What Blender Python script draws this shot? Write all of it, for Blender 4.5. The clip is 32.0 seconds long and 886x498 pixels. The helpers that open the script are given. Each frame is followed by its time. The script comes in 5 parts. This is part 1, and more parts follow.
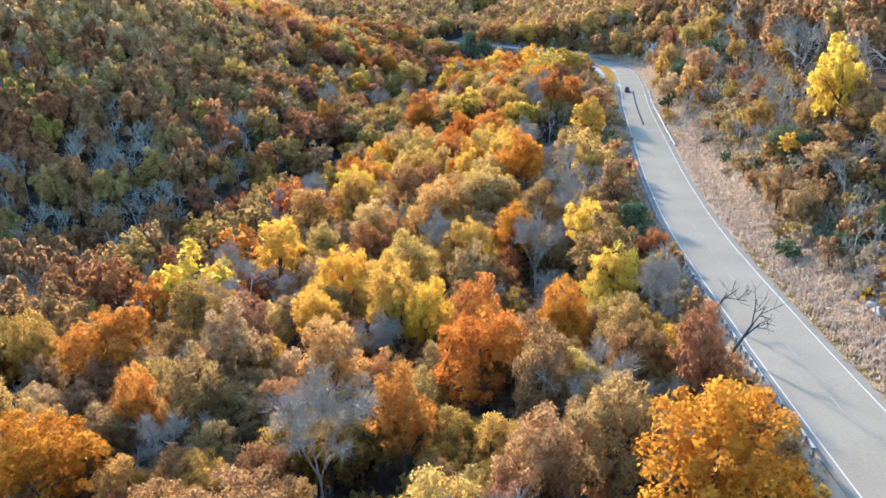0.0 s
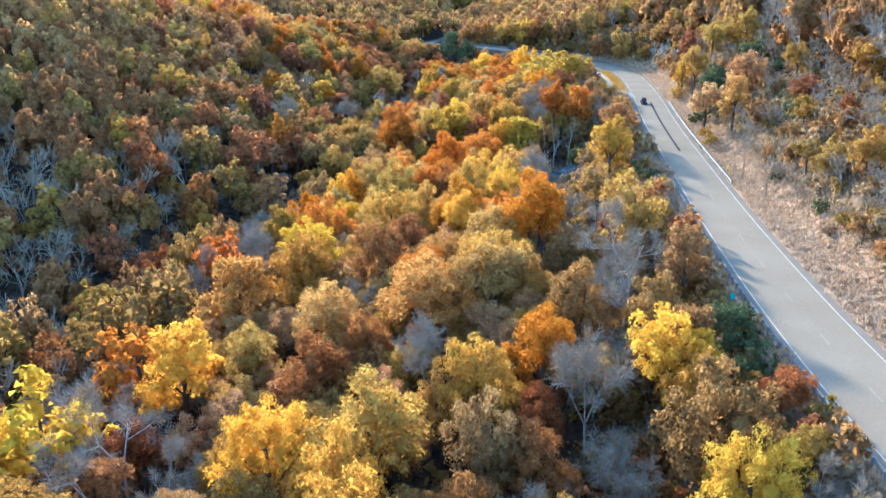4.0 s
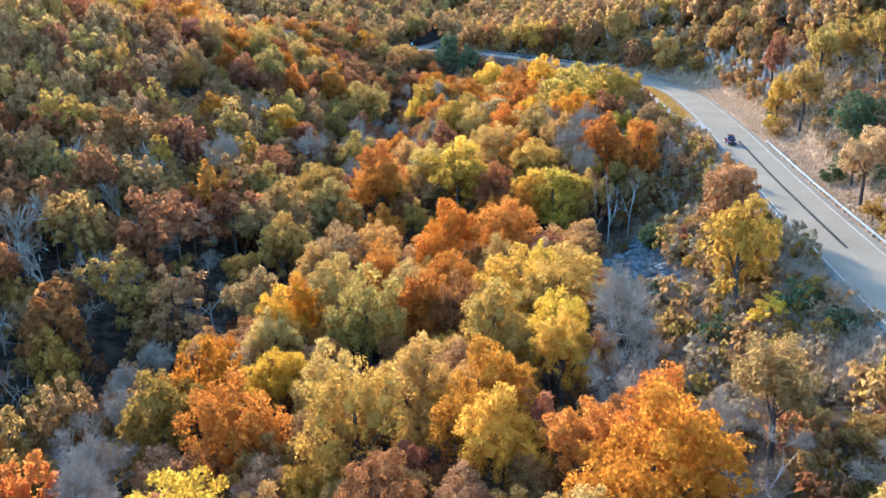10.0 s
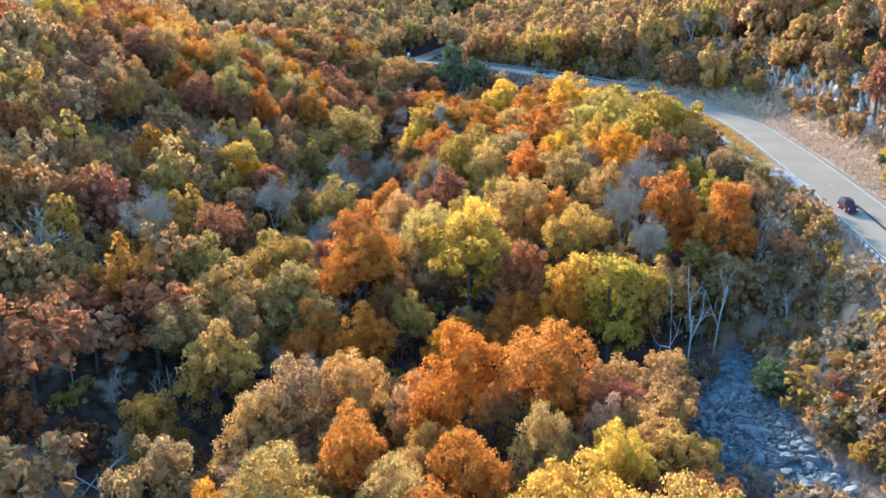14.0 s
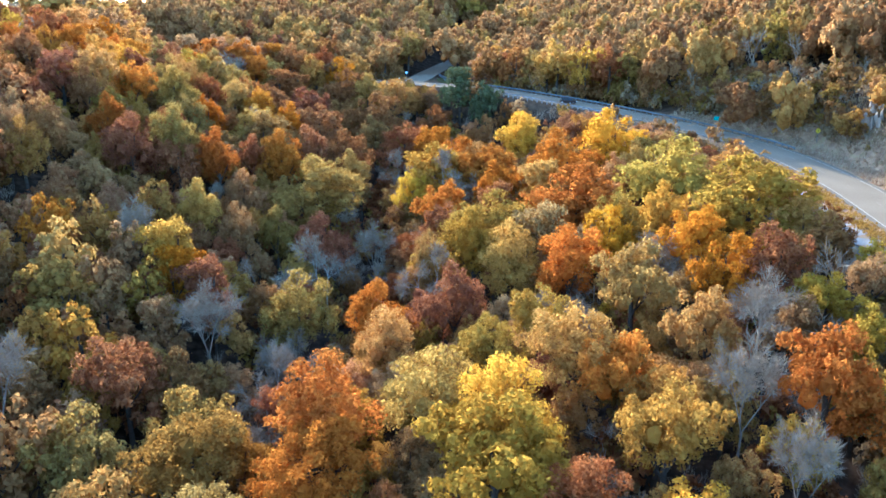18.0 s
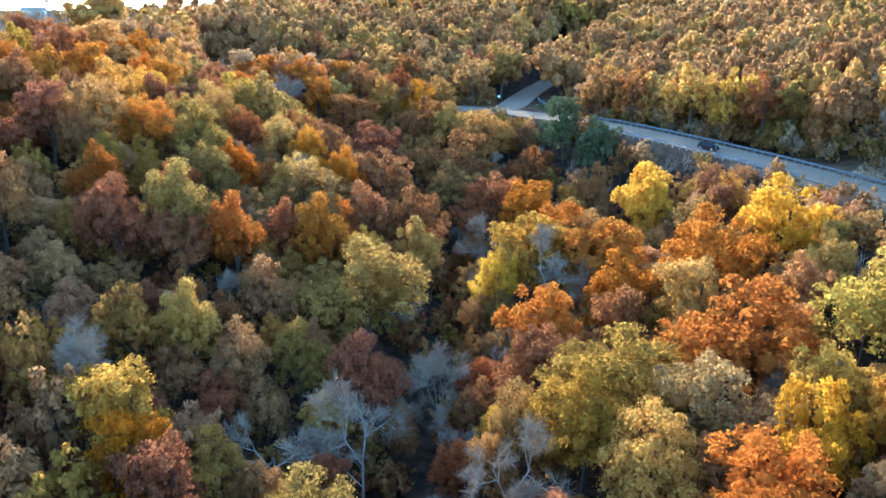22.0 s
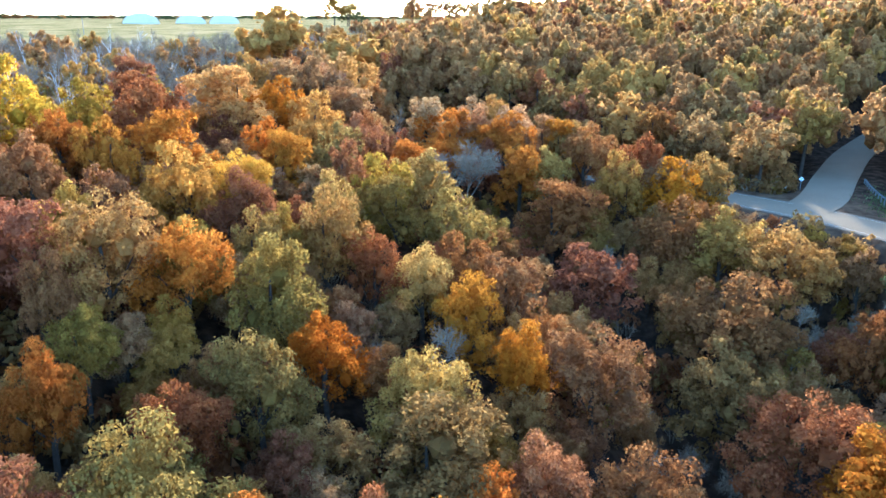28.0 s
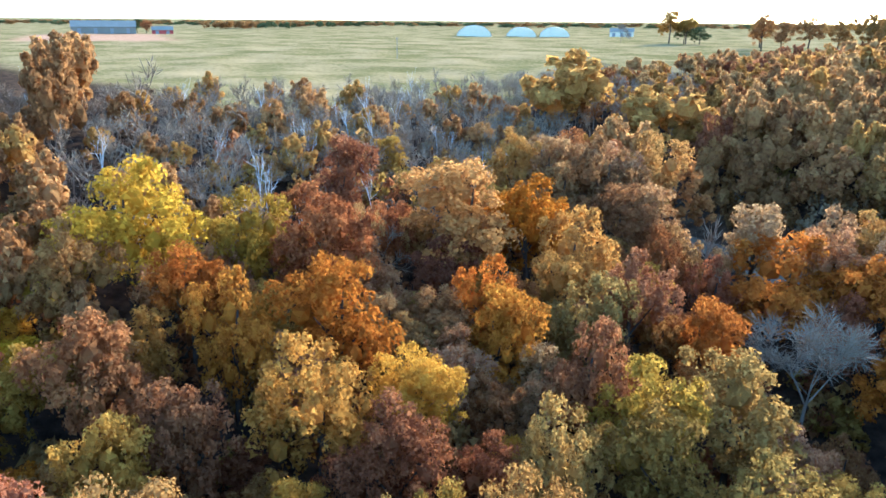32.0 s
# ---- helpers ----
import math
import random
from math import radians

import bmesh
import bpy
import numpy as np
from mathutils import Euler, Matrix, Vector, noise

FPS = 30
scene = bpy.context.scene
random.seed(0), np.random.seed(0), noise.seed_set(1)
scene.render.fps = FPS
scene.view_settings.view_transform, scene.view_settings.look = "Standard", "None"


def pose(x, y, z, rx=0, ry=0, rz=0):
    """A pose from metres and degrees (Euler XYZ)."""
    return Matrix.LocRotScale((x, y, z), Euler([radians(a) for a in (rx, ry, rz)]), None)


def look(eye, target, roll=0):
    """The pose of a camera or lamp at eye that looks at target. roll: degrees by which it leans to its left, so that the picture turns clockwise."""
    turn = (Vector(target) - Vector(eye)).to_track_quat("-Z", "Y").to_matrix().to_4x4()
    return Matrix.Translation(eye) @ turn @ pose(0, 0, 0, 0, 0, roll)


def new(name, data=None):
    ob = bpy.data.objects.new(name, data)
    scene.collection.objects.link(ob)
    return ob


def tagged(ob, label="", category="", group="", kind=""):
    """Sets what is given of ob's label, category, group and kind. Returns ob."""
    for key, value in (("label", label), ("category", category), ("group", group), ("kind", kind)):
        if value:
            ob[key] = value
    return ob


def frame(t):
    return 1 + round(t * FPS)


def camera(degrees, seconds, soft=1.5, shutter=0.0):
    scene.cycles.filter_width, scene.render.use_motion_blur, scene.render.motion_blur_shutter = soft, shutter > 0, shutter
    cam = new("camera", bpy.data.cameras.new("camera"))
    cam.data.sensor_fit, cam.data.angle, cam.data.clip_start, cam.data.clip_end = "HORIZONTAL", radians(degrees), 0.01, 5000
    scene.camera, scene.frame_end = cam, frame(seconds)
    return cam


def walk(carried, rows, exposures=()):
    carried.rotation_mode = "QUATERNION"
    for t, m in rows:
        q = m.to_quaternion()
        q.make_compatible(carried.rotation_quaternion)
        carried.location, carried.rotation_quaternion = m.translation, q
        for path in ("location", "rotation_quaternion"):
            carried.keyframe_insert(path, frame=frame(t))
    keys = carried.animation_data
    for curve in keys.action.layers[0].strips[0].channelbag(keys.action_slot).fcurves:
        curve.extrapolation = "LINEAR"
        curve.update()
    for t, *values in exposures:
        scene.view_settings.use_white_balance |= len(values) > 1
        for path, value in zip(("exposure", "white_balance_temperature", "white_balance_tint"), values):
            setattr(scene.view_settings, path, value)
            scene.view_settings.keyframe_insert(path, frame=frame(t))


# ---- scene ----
cam = camera(59.6, 32.0, soft=1.6)
METRES, EYE, TILT, LEAN, TURN = 400.0, 34.0, -16.5, 0.0, 0.0
ROWS = [
    (0.0, 0.0, 0.0, 0.0, 0.0, 0.0, -0.0),
    (0.5, -0.0004, 0.0154, 0.0044, -0.21, -0.0, 0.05),
    (1.0, -0.0009, 0.0308, 0.009, -0.37, -0.01, 0.1),
    (1.5, -0.0014, 0.0462, 0.0134, -0.48, -0.02, 0.15),
    (2.0, -0.0019, 0.0615, 0.0179, -0.63, -0.03, 0.22),
    (2.5, -0.0022, 0.0767, 0.0224, -0.84, -0.03, 0.31),
    (3.0, -0.0024, 0.0917, 0.0266, -1.07, -0.05, 0.38),
    (3.5, -0.0026, 0.1067, 0.0309, -1.34, -0.06, 0.47),
    (5.5, -0.0023, 0.1676, 0.0491, -1.99, -0.16, 0.78),
    (6.0, -0.0024, 0.1828, 0.0537, -2.01, -0.18, 0.77),
    (6.5, -0.0025, 0.1977, 0.0584, -2.03, -0.18, 0.8),
    (7.0, -0.0024, 0.2126, 0.0632, -2.02, -0.2, 0.81),
    (7.5, -0.0023, 0.2275, 0.068, -2.03, -0.22, 0.85),
    (8.0, -0.0021, 0.2424, 0.0728, -2.02, -0.23, 0.86),
    (8.5, -0.0019, 0.2574, 0.0777, -2.03, -0.23, 0.88),
    (9.0, -0.0017, 0.2722, 0.0827, -2.04, -0.26, 0.92),
    (9.5, -0.0016, 0.287, 0.0876, -2.06, -0.25, 0.93),
    (10.0, -0.0013, 0.302, 0.0926, -2.07, -0.26, 0.94),
    (10.5, -0.0011, 0.3168, 0.0977, -2.06, -0.27, 0.97),
    (11.0, -0.0009, 0.3317, 0.1027, -2.08, -0.25, 0.95),
    (11.5, -0.0007, 0.3464, 0.1079, -2.09, -0.24, 0.97),
    (12.0, -0.0006, 0.3602, 0.1129, -2.12, -0.25, 0.96),
    (12.5, -0.0003, 0.3749, 0.1181, -2.12, -0.25, 0.96),
    (13.0, 0.0001, 0.3897, 0.1235, -2.13, -0.25, 0.94),
    (13.5, 0.0005, 0.4043, 0.1287, -2.16, -0.26, 0.91),
    (14.0, 0.0009, 0.419, 0.1337, -2.16, -0.24, 0.9),
    (14.5, 0.0013, 0.4336, 0.1393, -2.18, -0.26, 0.88),
    (16.5, 0.0027, 0.4931, 0.1629, -2.37, -0.29, 0.76),
    (17.0, 0.003, 0.5075, 0.1688, -2.4, -0.3, 0.74),
    (17.5, 0.0034, 0.5219, 0.1746, -2.3, -0.3, 0.72),
    (18.0, 0.0037, 0.5363, 0.1804, -2.14, -0.3, 0.65),
    (18.5, 0.0041, 0.5509, 0.186, -1.83, -0.29, 0.53),
    (19.0, 0.0044, 0.5652, 0.1916, -1.46, -0.31, 0.37),
    (19.5, 0.0046, 0.5797, 0.1971, -0.71, -0.3, 0.12),
    (20.0, 0.0049, 0.5941, 0.2025, 0.28, -0.32, -0.21),
    (20.5, 0.005, 0.6085, 0.208, 1.29, -0.32, -0.56),
    (21.0, 0.0053, 0.623, 0.2134, 2.33, -0.34, -0.88),
    (21.5, 0.0052, 0.6376, 0.2188, 3.36, -0.34, -1.2),
    (22.0, 0.0048, 0.6522, 0.2244, 4.43, -0.39, -1.54),
    (22.5, 0.0042, 0.6668, 0.23, 5.54, -0.43, -1.9),
    (23.0, 0.0035, 0.6813, 0.2354, 6.7, -0.46, -2.24),
    (23.5, 0.0024, 0.6957, 0.2408, 7.83, -0.52, -2.58),
    (24.0, 0.0011, 0.7098, 0.2461, 8.95, -0.56, -2.89),
    (24.5, -0.0007, 0.724, 0.2517, 10.17, -0.62, -3.23),
    (26.5, -0.0098, 0.7798, 0.2745, 15.59, -1.02, -4.8),
    (27.0, -0.0128, 0.7937, 0.2803, 17.3, -1.13, -5.25),
    (27.5, -0.0166, 0.8076, 0.2863, 19.17, -1.31, -5.78),
    (28.0, -0.0206, 0.8213, 0.2922, 21.65, -1.49, -6.42),
    (28.5, -0.025, 0.835, 0.2987, 24.56, -1.83, -7.2),
    (29.0, -0.0299, 0.8485, 0.3051, 27.49, -2.17, -7.92),
    (29.5, -0.0353, 0.8616, 0.3117, 30.4, -2.53, -8.67),
    (30.0, -0.0412, 0.8747, 0.3181, 33.35, -2.96, -9.43),
    (30.5, -0.0476, 0.8874, 0.3245, 36.31, -3.43, -10.2),
    (31.0, -0.0547, 0.8996, 0.3308, 39.29, -3.95, -10.92),
    (31.5, -0.0624, 0.9115, 0.3374, 42.24, -4.5, -11.63),
    (32.0, -0.0708, 0.923, 0.3441, 45.17, -5.08, -12.28),
]
EXPOSURE, KELVIN, TINT, SKY, SUN = 3.3, 4480, -2, 0.15, 2.55
walk(cam, [(t, pose(0, 0, EYE, TILT, LEAN, TURN) @ pose(METRES * x, METRES * y, METRES * z, 90 + pitch, roll, yaw)) for t, x, y, z, yaw, pitch, roll in ROWS],
     [(0.0, EXPOSURE, KELVIN, TINT), (20.0, EXPOSURE, KELVIN, TINT), (28.0, EXPOSURE, KELVIN, TINT), (32.0, EXPOSURE - 0.4, KELVIN, TINT)])

# ---- sky and sun: a low autumn sun ahead of the flight ----
SUN_AZ, SUN_EL = 15.0, 19.0
to_sun = Vector((-math.sin(radians(SUN_AZ)) * math.cos(radians(SUN_EL)), math.cos(radians(SUN_AZ)) * math.cos(radians(SUN_EL)), math.sin(radians(SUN_EL))))
world = bpy.data.worlds.new("world")
scene.world = world
world.use_nodes = True
wn = world.node_tree
sky = wn.nodes.new("ShaderNodeTexSky")
sky.sky_type, sky.sun_disc = "NISHITA", False
sky.sun_elevation, sky.sun_rotation = radians(SUN_EL), radians(-SUN_AZ)
sky.air_density, sky.dust_density, sky.ozone_density = 1.0, 1.2, 3.0
wn.nodes["Background"].inputs[1].default_value = SKY
wn.links.new(sky.outputs[0], wn.nodes["Background"].inputs[0])
sun = new("sun", bpy.data.lights.new("sun", "SUN"))
sun.data.energy, sun.data.angle, sun.data.color = SUN, radians(3), (1.0, 0.80, 0.58)
sun.matrix_basis = look(to_sun * 500, (0, 0, 0))


# ---- materials ----
def material(name):
    m = bpy.data.materials.new(name)
    m.use_nodes = True
    return m, m.node_tree.nodes, m.node_tree.links, m.node_tree.nodes["Principled BSDF"]


def ramp(nodes, stops):
    r = nodes.new("ShaderNodeValToRGB")
    while len(r.color_ramp.elements) < len(stops):
        r.color_ramp.elements.new(0.5)
    for e, (p, c) in zip(r.color_ramp.elements, stops):
        e.position, e.color = p, (*c, 1)
    return r


def noisy(name, dark, light, scale, rough=0.8, bump=0.3, fine=8.0, metal=0.0, coords="Object"):
    """Two scales of colour variation and a fine relief."""
    m, n, l, b = material(name)
    tc = n.new("ShaderNodeTexCoord")
    big, small = n.new("ShaderNodeTexNoise"), n.new("ShaderNodeTexNoise")
    big.inputs["Scale"].default_value, big.inputs["Detail"].default_value = scale, 4
    small.inputs["Scale"].default_value, small.inputs["Detail"].default_value = scale * fine, 3
    mix = n.new("ShaderNodeMath")
    mix.operation = "MULTIPLY_ADD"
    mix.inputs[1].default_value = 0.5
    half = n.new("ShaderNodeMath")
    half.operation = "MULTIPLY"
    half.inputs[1].default_value = 0.5
    r = ramp(n, [(0.3, dark), (0.7, light)])
    bp = n.new("ShaderNodeBump")
    bp.inputs["Strength"].default_value = bump
    for t in (big, small):
        l.new(tc.outputs[coords], t.inputs["Vector"])
    l.new(small.outputs["Fac"], half.inputs[0])
    l.new(big.outputs["Fac"], mix.inputs[0])
    l.new(half.outputs[0], mix.inputs[2])
    l.new(mix.outputs[0], r.inputs[0])
    l.new(r.outputs[0], b.inputs["Base Color"])
    l.new(small.outputs["Fac"], bp.inputs["Height"])
    l.new(bp.outputs[0], b.inputs["Normal"])
    b.inputs["Roughness"].default_value, b.inputs["Metallic"].default_value = rough, metal
    if rough >= 0.6:
        b.inputs["Specular IOR Level"].default_value, b.inputs["IOR"].default_value = 0.0, 1.0
    return m


def plain(name, colour, rough=0.5, metal=0.0):
    m, n, l, b = material(name)
    b.inputs["Base Color"].default_value = (*colour, 1)
    b.inputs["Roughness"].default_value, b.inputs["Metallic"].default_value = rough, metal
    return m


def foliage(name, c1, c2, c3, thin=0.35, pure=(0.91, 0.985)):
    """Leaves: spray to spray, patch to patch and tree to tree the colour shifts; light shines through."""
    m, n, l, b = material(name)
    geo, info, tc = n.new("ShaderNodeNewGeometry"), n.new("ShaderNodeObjectInfo"), n.new("ShaderNodeTexCoord")
    patch = n.new("ShaderNodeTexNoise")
    patch.inputs["Scale"].default_value, patch.inputs["Detail"].default_value = 1.7, 2
    l.new(tc.outputs["Object"], patch.inputs["Vector"])
    add = n.new("ShaderNodeMath")
    add.operation = "MULTIPLY_ADD"
    add.inputs[1].default_value = 0.45
    l.new(geo.outputs["Random Per Island"], add.inputs[0])
    sh = n.new("ShaderNodeMapRange")
    sh.inputs["From Min"].default_value, sh.inputs["From Max"].default_value = 0.3, 0.7
    sh.inputs["To Min"].default_value, sh.inputs["To Max"].default_value = 0.0, 0.55
    l.new(patch.outputs["Fac"], sh.inputs["Value"])
    l.new(sh.outputs["Result"], add.inputs[2])
    r = ramp(n, [(0.05, c1), (0.5, c2), (0.95, c3)])
    l.new(add.outputs[0], r.inputs[0])
    hsv = n.new("ShaderNodeHueSaturation")
    for out, lo, hi in (("Hue", 0.49, 0.51), ("Saturation", *pure), ("Value", 0.78, 1.08)):
        mr = n.new("ShaderNodeMapRange")
        mr.inputs["To Min"].default_value, mr.inputs["To Max"].default_value = lo, hi
        src = info.outputs["Random"]
        if out != "Value":
            fr = n.new("ShaderNodeMath")
            fr.operation = "FRACT"
            mu = n.new("ShaderNodeMath")
            mu.operation = "MULTIPLY"
            mu.inputs[1].default_value = 7.3 if out == "Hue" else 13.7
            l.new(src, mu.inputs[0])
            l.new(mu.outputs[0], fr.inputs[0])
            src = fr.outputs[0]
        l.new(src, mr.inputs["Value"])
        l.new(mr.outputs["Result"], hsv.inputs[out])
    l.new(r.outputs[0], hsv.inputs["Color"])
    n.remove(b)
    b = n.new("ShaderNodeBsdfDiffuse")
    l.new(hsv.outputs[0], b.inputs["Color"])
    tr, mx = n.new("ShaderNodeBsdfTranslucent"), n.new("ShaderNodeMixShader")
    mx.inputs[0].default_value = thin
    l.new(hsv.outputs[0], tr.inputs["Color"])
    l.new(b.outputs[0], mx.inputs[1])
    l.new(tr.outputs[0], mx.inputs[2])
    l.new(mx.outputs[0], n["Material Output"].inputs["Surface"])
    return m


LEAF = {
    "yellow": foliage("yellow leaves", (0.39, 0.18, 0.007), (0.57, 0.300, 0.011), (0.61, 0.345, 0.018), 0.55, (0.96, 1.0)),
    "lime": foliage("yellow-green leaves", (0.22, 0.118, 0.010), (0.385, 0.212, 0.015), (0.45, 0.262, 0.024), 0.53),
    "gold": foliage("gold leaves", (0.25, 0.104, 0.010), (0.41, 0.196, 0.016), (0.47, 0.245, 0.028), 0.50, (0.91, 0.98)),
    "orange": foliage("orange leaves", (0.235, 0.082, 0.013), (0.38, 0.162, 0.026), (0.47, 0.225, 0.045), 0.50, (0.84, 0.96)),
    "flame": foliage("vivid orange leaves", (0.27, 0.074, 0.005), (0.42, 0.138, 0.008), (0.50, 0.188, 0.012), 0.50, (0.97, 1.0)),
    "rust": foliage("rust leaves", (0.15, 0.046, 0.012), (0.26, 0.088, 0.018), (0.35, 0.138, 0.030), 0.48),
    "tan": foliage("tan leaves", (0.16, 0.073, 0.018), (0.285, 0.136, 0.029), (0.375, 0.190, 0.046), 0.50),
    "olive": foliage("olive leaves", (0.150, 0.078, 0.011), (0.287, 0.149, 0.018), (0.382, 0.209, 0.030), 0.52),
    "green": foliage("green leaves", (0.048, 0.050, 0.015), (0.10, 0.098, 0.030), (0.165, 0.152, 0.056), 0.25),
    "bare": noisy("bare twigs", (0.15, 0.102, 0.060), (0.34, 0.240, 0.150), 0.9, 0.85, 0.10),
    "brush": foliage("dry brush", (0.16, 0.090, 0.040), (0.27, 0.160, 0.072), (0.36, 0.228, 0.112), 0.35),
}
BARK = noisy("bark", (0.035, 0.025, 0.017), (0.09, 0.065, 0.045), 2.0, 0.9, 0.5)
PALE_BARK = noisy("pale bark", (0.25, 0.195, 0.135), (0.44, 0.355, 0.26), 2.0, 0.85, 0.3)
ASPHALT = noisy("worn asphalt", (0.15, 0.105, 0.063), (0.20, 0.143, 0.088), 0.12, 0.75, 0.15, 30, coords="Object")
SHOULDER = noisy("shoulder asphalt", (0.12, 0.086, 0.055), (0.17, 0.125, 0.081), 0.3, 0.8, 0.2, 20)
GRAVEL = noisy("pale gravel", (0.19, 0.145, 0.105), (0.29, 0.225, 0.17), 0.5, 0.9, 0.4, 12)
PAINT = noisy("road paint", (0.27, 0.21, 0.145), (0.40, 0.32, 0.23), 0.8, 0.6, 0.05)
WORN_PAINT = noisy("worn lane paint", (0.19, 0.137, 0.084), (0.26, 0.192, 0.124), 1.5, 0.7, 0.05)
SEAL = noisy("crack sealant", (0.02, 0.016, 0.013), (0.06, 0.05, 0.04), 0.7, 0.9, 0.1)
GALV = noisy("galvanised steel", (0.12, 0.112, 0.10), (0.21, 0.195, 0.175), 1.0, 0.65, 0.05, metal=0.15)
POST = noisy("weathered timber", (0.16, 0.13, 0.11), (0.32, 0.28, 0.25), 3.0, 0.85, 0.3)
STONE = noisy("limestone", (0.15, 0.108, 0.075), (0.33, 0.25, 0.175), 0.6, 0.85, 0.6)
TALUS = noisy("grey talus stone", (0.05, 0.047, 0.040), (0.19, 0.176, 0.150), 0.7, 0.85, 0.5)
STRAW = foliage("dry grass blades", (0.28, 0.16, 0.07), (0.43, 0.27, 0.125), (0.53, 0.37, 0.185), 0.25)


def ground_material():
    m, n, l, b = material("ground cover")
    tc = n.new("ShaderNodeTexCoord")
    texs = []
    for s, d in ((0.04, 6), (0.6, 5), (4.0, 3)):
        t = n.new("ShaderNodeTexNoise")
        t.inputs["Scale"].default_value, t.inputs["Detail"].default_value = s, d
        l.new(tc.outputs["Object"], t.inputs["Vector"])
        texs.append(t)
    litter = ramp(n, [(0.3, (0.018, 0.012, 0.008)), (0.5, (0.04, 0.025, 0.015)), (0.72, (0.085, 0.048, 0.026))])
    dry = ramp(n, [(0.3, (0.19, 0.10, 0.05)), (0.55, (0.285, 0.16, 0.08)), (0.75, (0.25, 0.18, 0.07))])
    field = ramp(n, [(0.36, (0.10, 0.080, 0.025)), (0.46, (0.155, 0.115, 0.04)), (0.53, (0.21, 0.145, 0.06)), (0.64, (0.27, 0.18, 0.08))])
    soil = ramp(n, [(0.35, (0.27, 0.135, 0.07)), (0.65, (0.36, 0.20, 0.105))])
    l.new(texs[1].outputs["Fac"], soil.inputs[0])
    l.new(texs[1].outputs["Fac"], litter.inputs[0])
    l.new(texs[1].outputs["Fac"], dry.inputs[0])
    mid = n.new("ShaderNodeMath")
    mid.operation = "MULTIPLY_ADD"
    mid.inputs[1].default_value = 0.4
    sc = n.new("ShaderNodeMath")
    sc.operation = "MULTIPLY"
    sc.inputs[1].default_value = 0.6
    l.new(texs[0].outputs["Fac"], sc.inputs[0])
    l.new(texs[1].outputs["Fac"], mid.inputs[0])
    l.new(sc.outputs[0], mid.inputs[2])
    l.new(mid.outputs[0], field.inputs[0])
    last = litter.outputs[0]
    rocky = ramp(n, [(0.35, (0.022, 0.02, 0.017)), (0.65, (0.085, 0.078, 0.066))])
    l.new(texs[2].outputs["Fac"], rocky.inputs[0])
    for attr, r in (("dry", dry), ("field", field), ("soil", soil), ("rocky", rocky)):
        a = n.new("ShaderNodeAttribute")
        a.attribute_name = attr
        mx = n.new("ShaderNodeMix")
        mx.data_type = "RGBA"
        l.new(a.outputs["Fac"], mx.inputs[0])
        l.new(last, mx.inputs[6])
        l.new(r.outputs[0], mx.inputs[7])
        last = mx.outputs[2]
    l.new(last, b.inputs["Base Color"])
    b.inputs["Roughness"].default_value = 1.0
    b.inputs["Specular IOR Level"].default_value, b.inputs["IOR"].default_value = 0.0, 1.0
    bp = n.new("ShaderNodeBump")
    bp.inputs["Strength"].default_value, bp.inputs["Distance"].default_value = 0.6, 0.2
    l.new(texs[2].outputs["Fac"], bp.inputs["Height"])
    l.new(bp.outputs[0], b.inputs["Normal"])
    return m


# ---- small builders ----
def mesh_from(name, verts, faces, mat, smooth=False):
    me = bpy.data.meshes.new(name)
    me.from_pydata([tuple(v) for v in verts], [], [tuple(f) for f in faces])
    if smooth:
        me.polygons.foreach_set("use_smooth", np.ones(len(me.polygons), dtype=bool))
    me.materials.append(mat)
    me.update()
    return me


def quads_mesh(name, v, mat):
    """A mesh of loose leaves or twigs: v has the shape (n, corners, 3)."""
    n, c = v.shape[:2]
    me = bpy.data.meshes.new(name)
    me.vertices.add(n * c)
    me.vertices.foreach_set("co", v.reshape(-1).astype(np.float32))
    me.loops.add(n * c)
    me.loops.foreach_set("vertex_index", np.arange(n * c, dtype=np.int32))
    me.polygons.add(n)
    me.polygons.foreach_set("loop_start", np.arange(0, n * c, c, dtype=np.int32))
    me.materials.append(mat)
    me.update()
    return me


def part(name, bm, mat, parent, label=""):
    """Links a bmesh as one mesh object under a thing or a part."""
    me = bpy.data.meshes.new(name)
    bm.to_mesh(me)
    bm.free()
    me.materials.append(mat)
    ob = new(name, me)
    ob.parent = parent
    return tagged(ob, label)


def piece(name, me, parent, m=None):
    ob = new(name, me)
    ob.parent = parent
    if m is not None:
        ob.matrix_basis = m
    return ob


def box(bm, lo, hi, bevel=0.0, m=None):
    r = bmesh.ops.create_cube(bm, size=1)
    vs = r["verts"]
    for v in vs:
        v.co = Vector([lo[i] + (v.co[i] + 0.5) * (hi[i] - lo[i]) for i in range(3)])
    if bevel:
        es = {e for v in vs for e in v.link_edges}
        out = bmesh.ops.bevel(bm, geom=list(es), offset=bevel, segments=2, affect="EDGES", profile=0.5)
        vs = list({v for f in out["faces"] for v in f.verts} | {v for v in vs if v.is_valid})
    if m is not None:
        bmesh.ops.transform(bm, matrix=m, verts=[v for v in vs if v.is_valid])
    return bm


def thing(name, m, label, category, group="", kind=""):
    e = new(name)
    e.matrix_basis = m
    return tagged(e, label, category, group, kind)


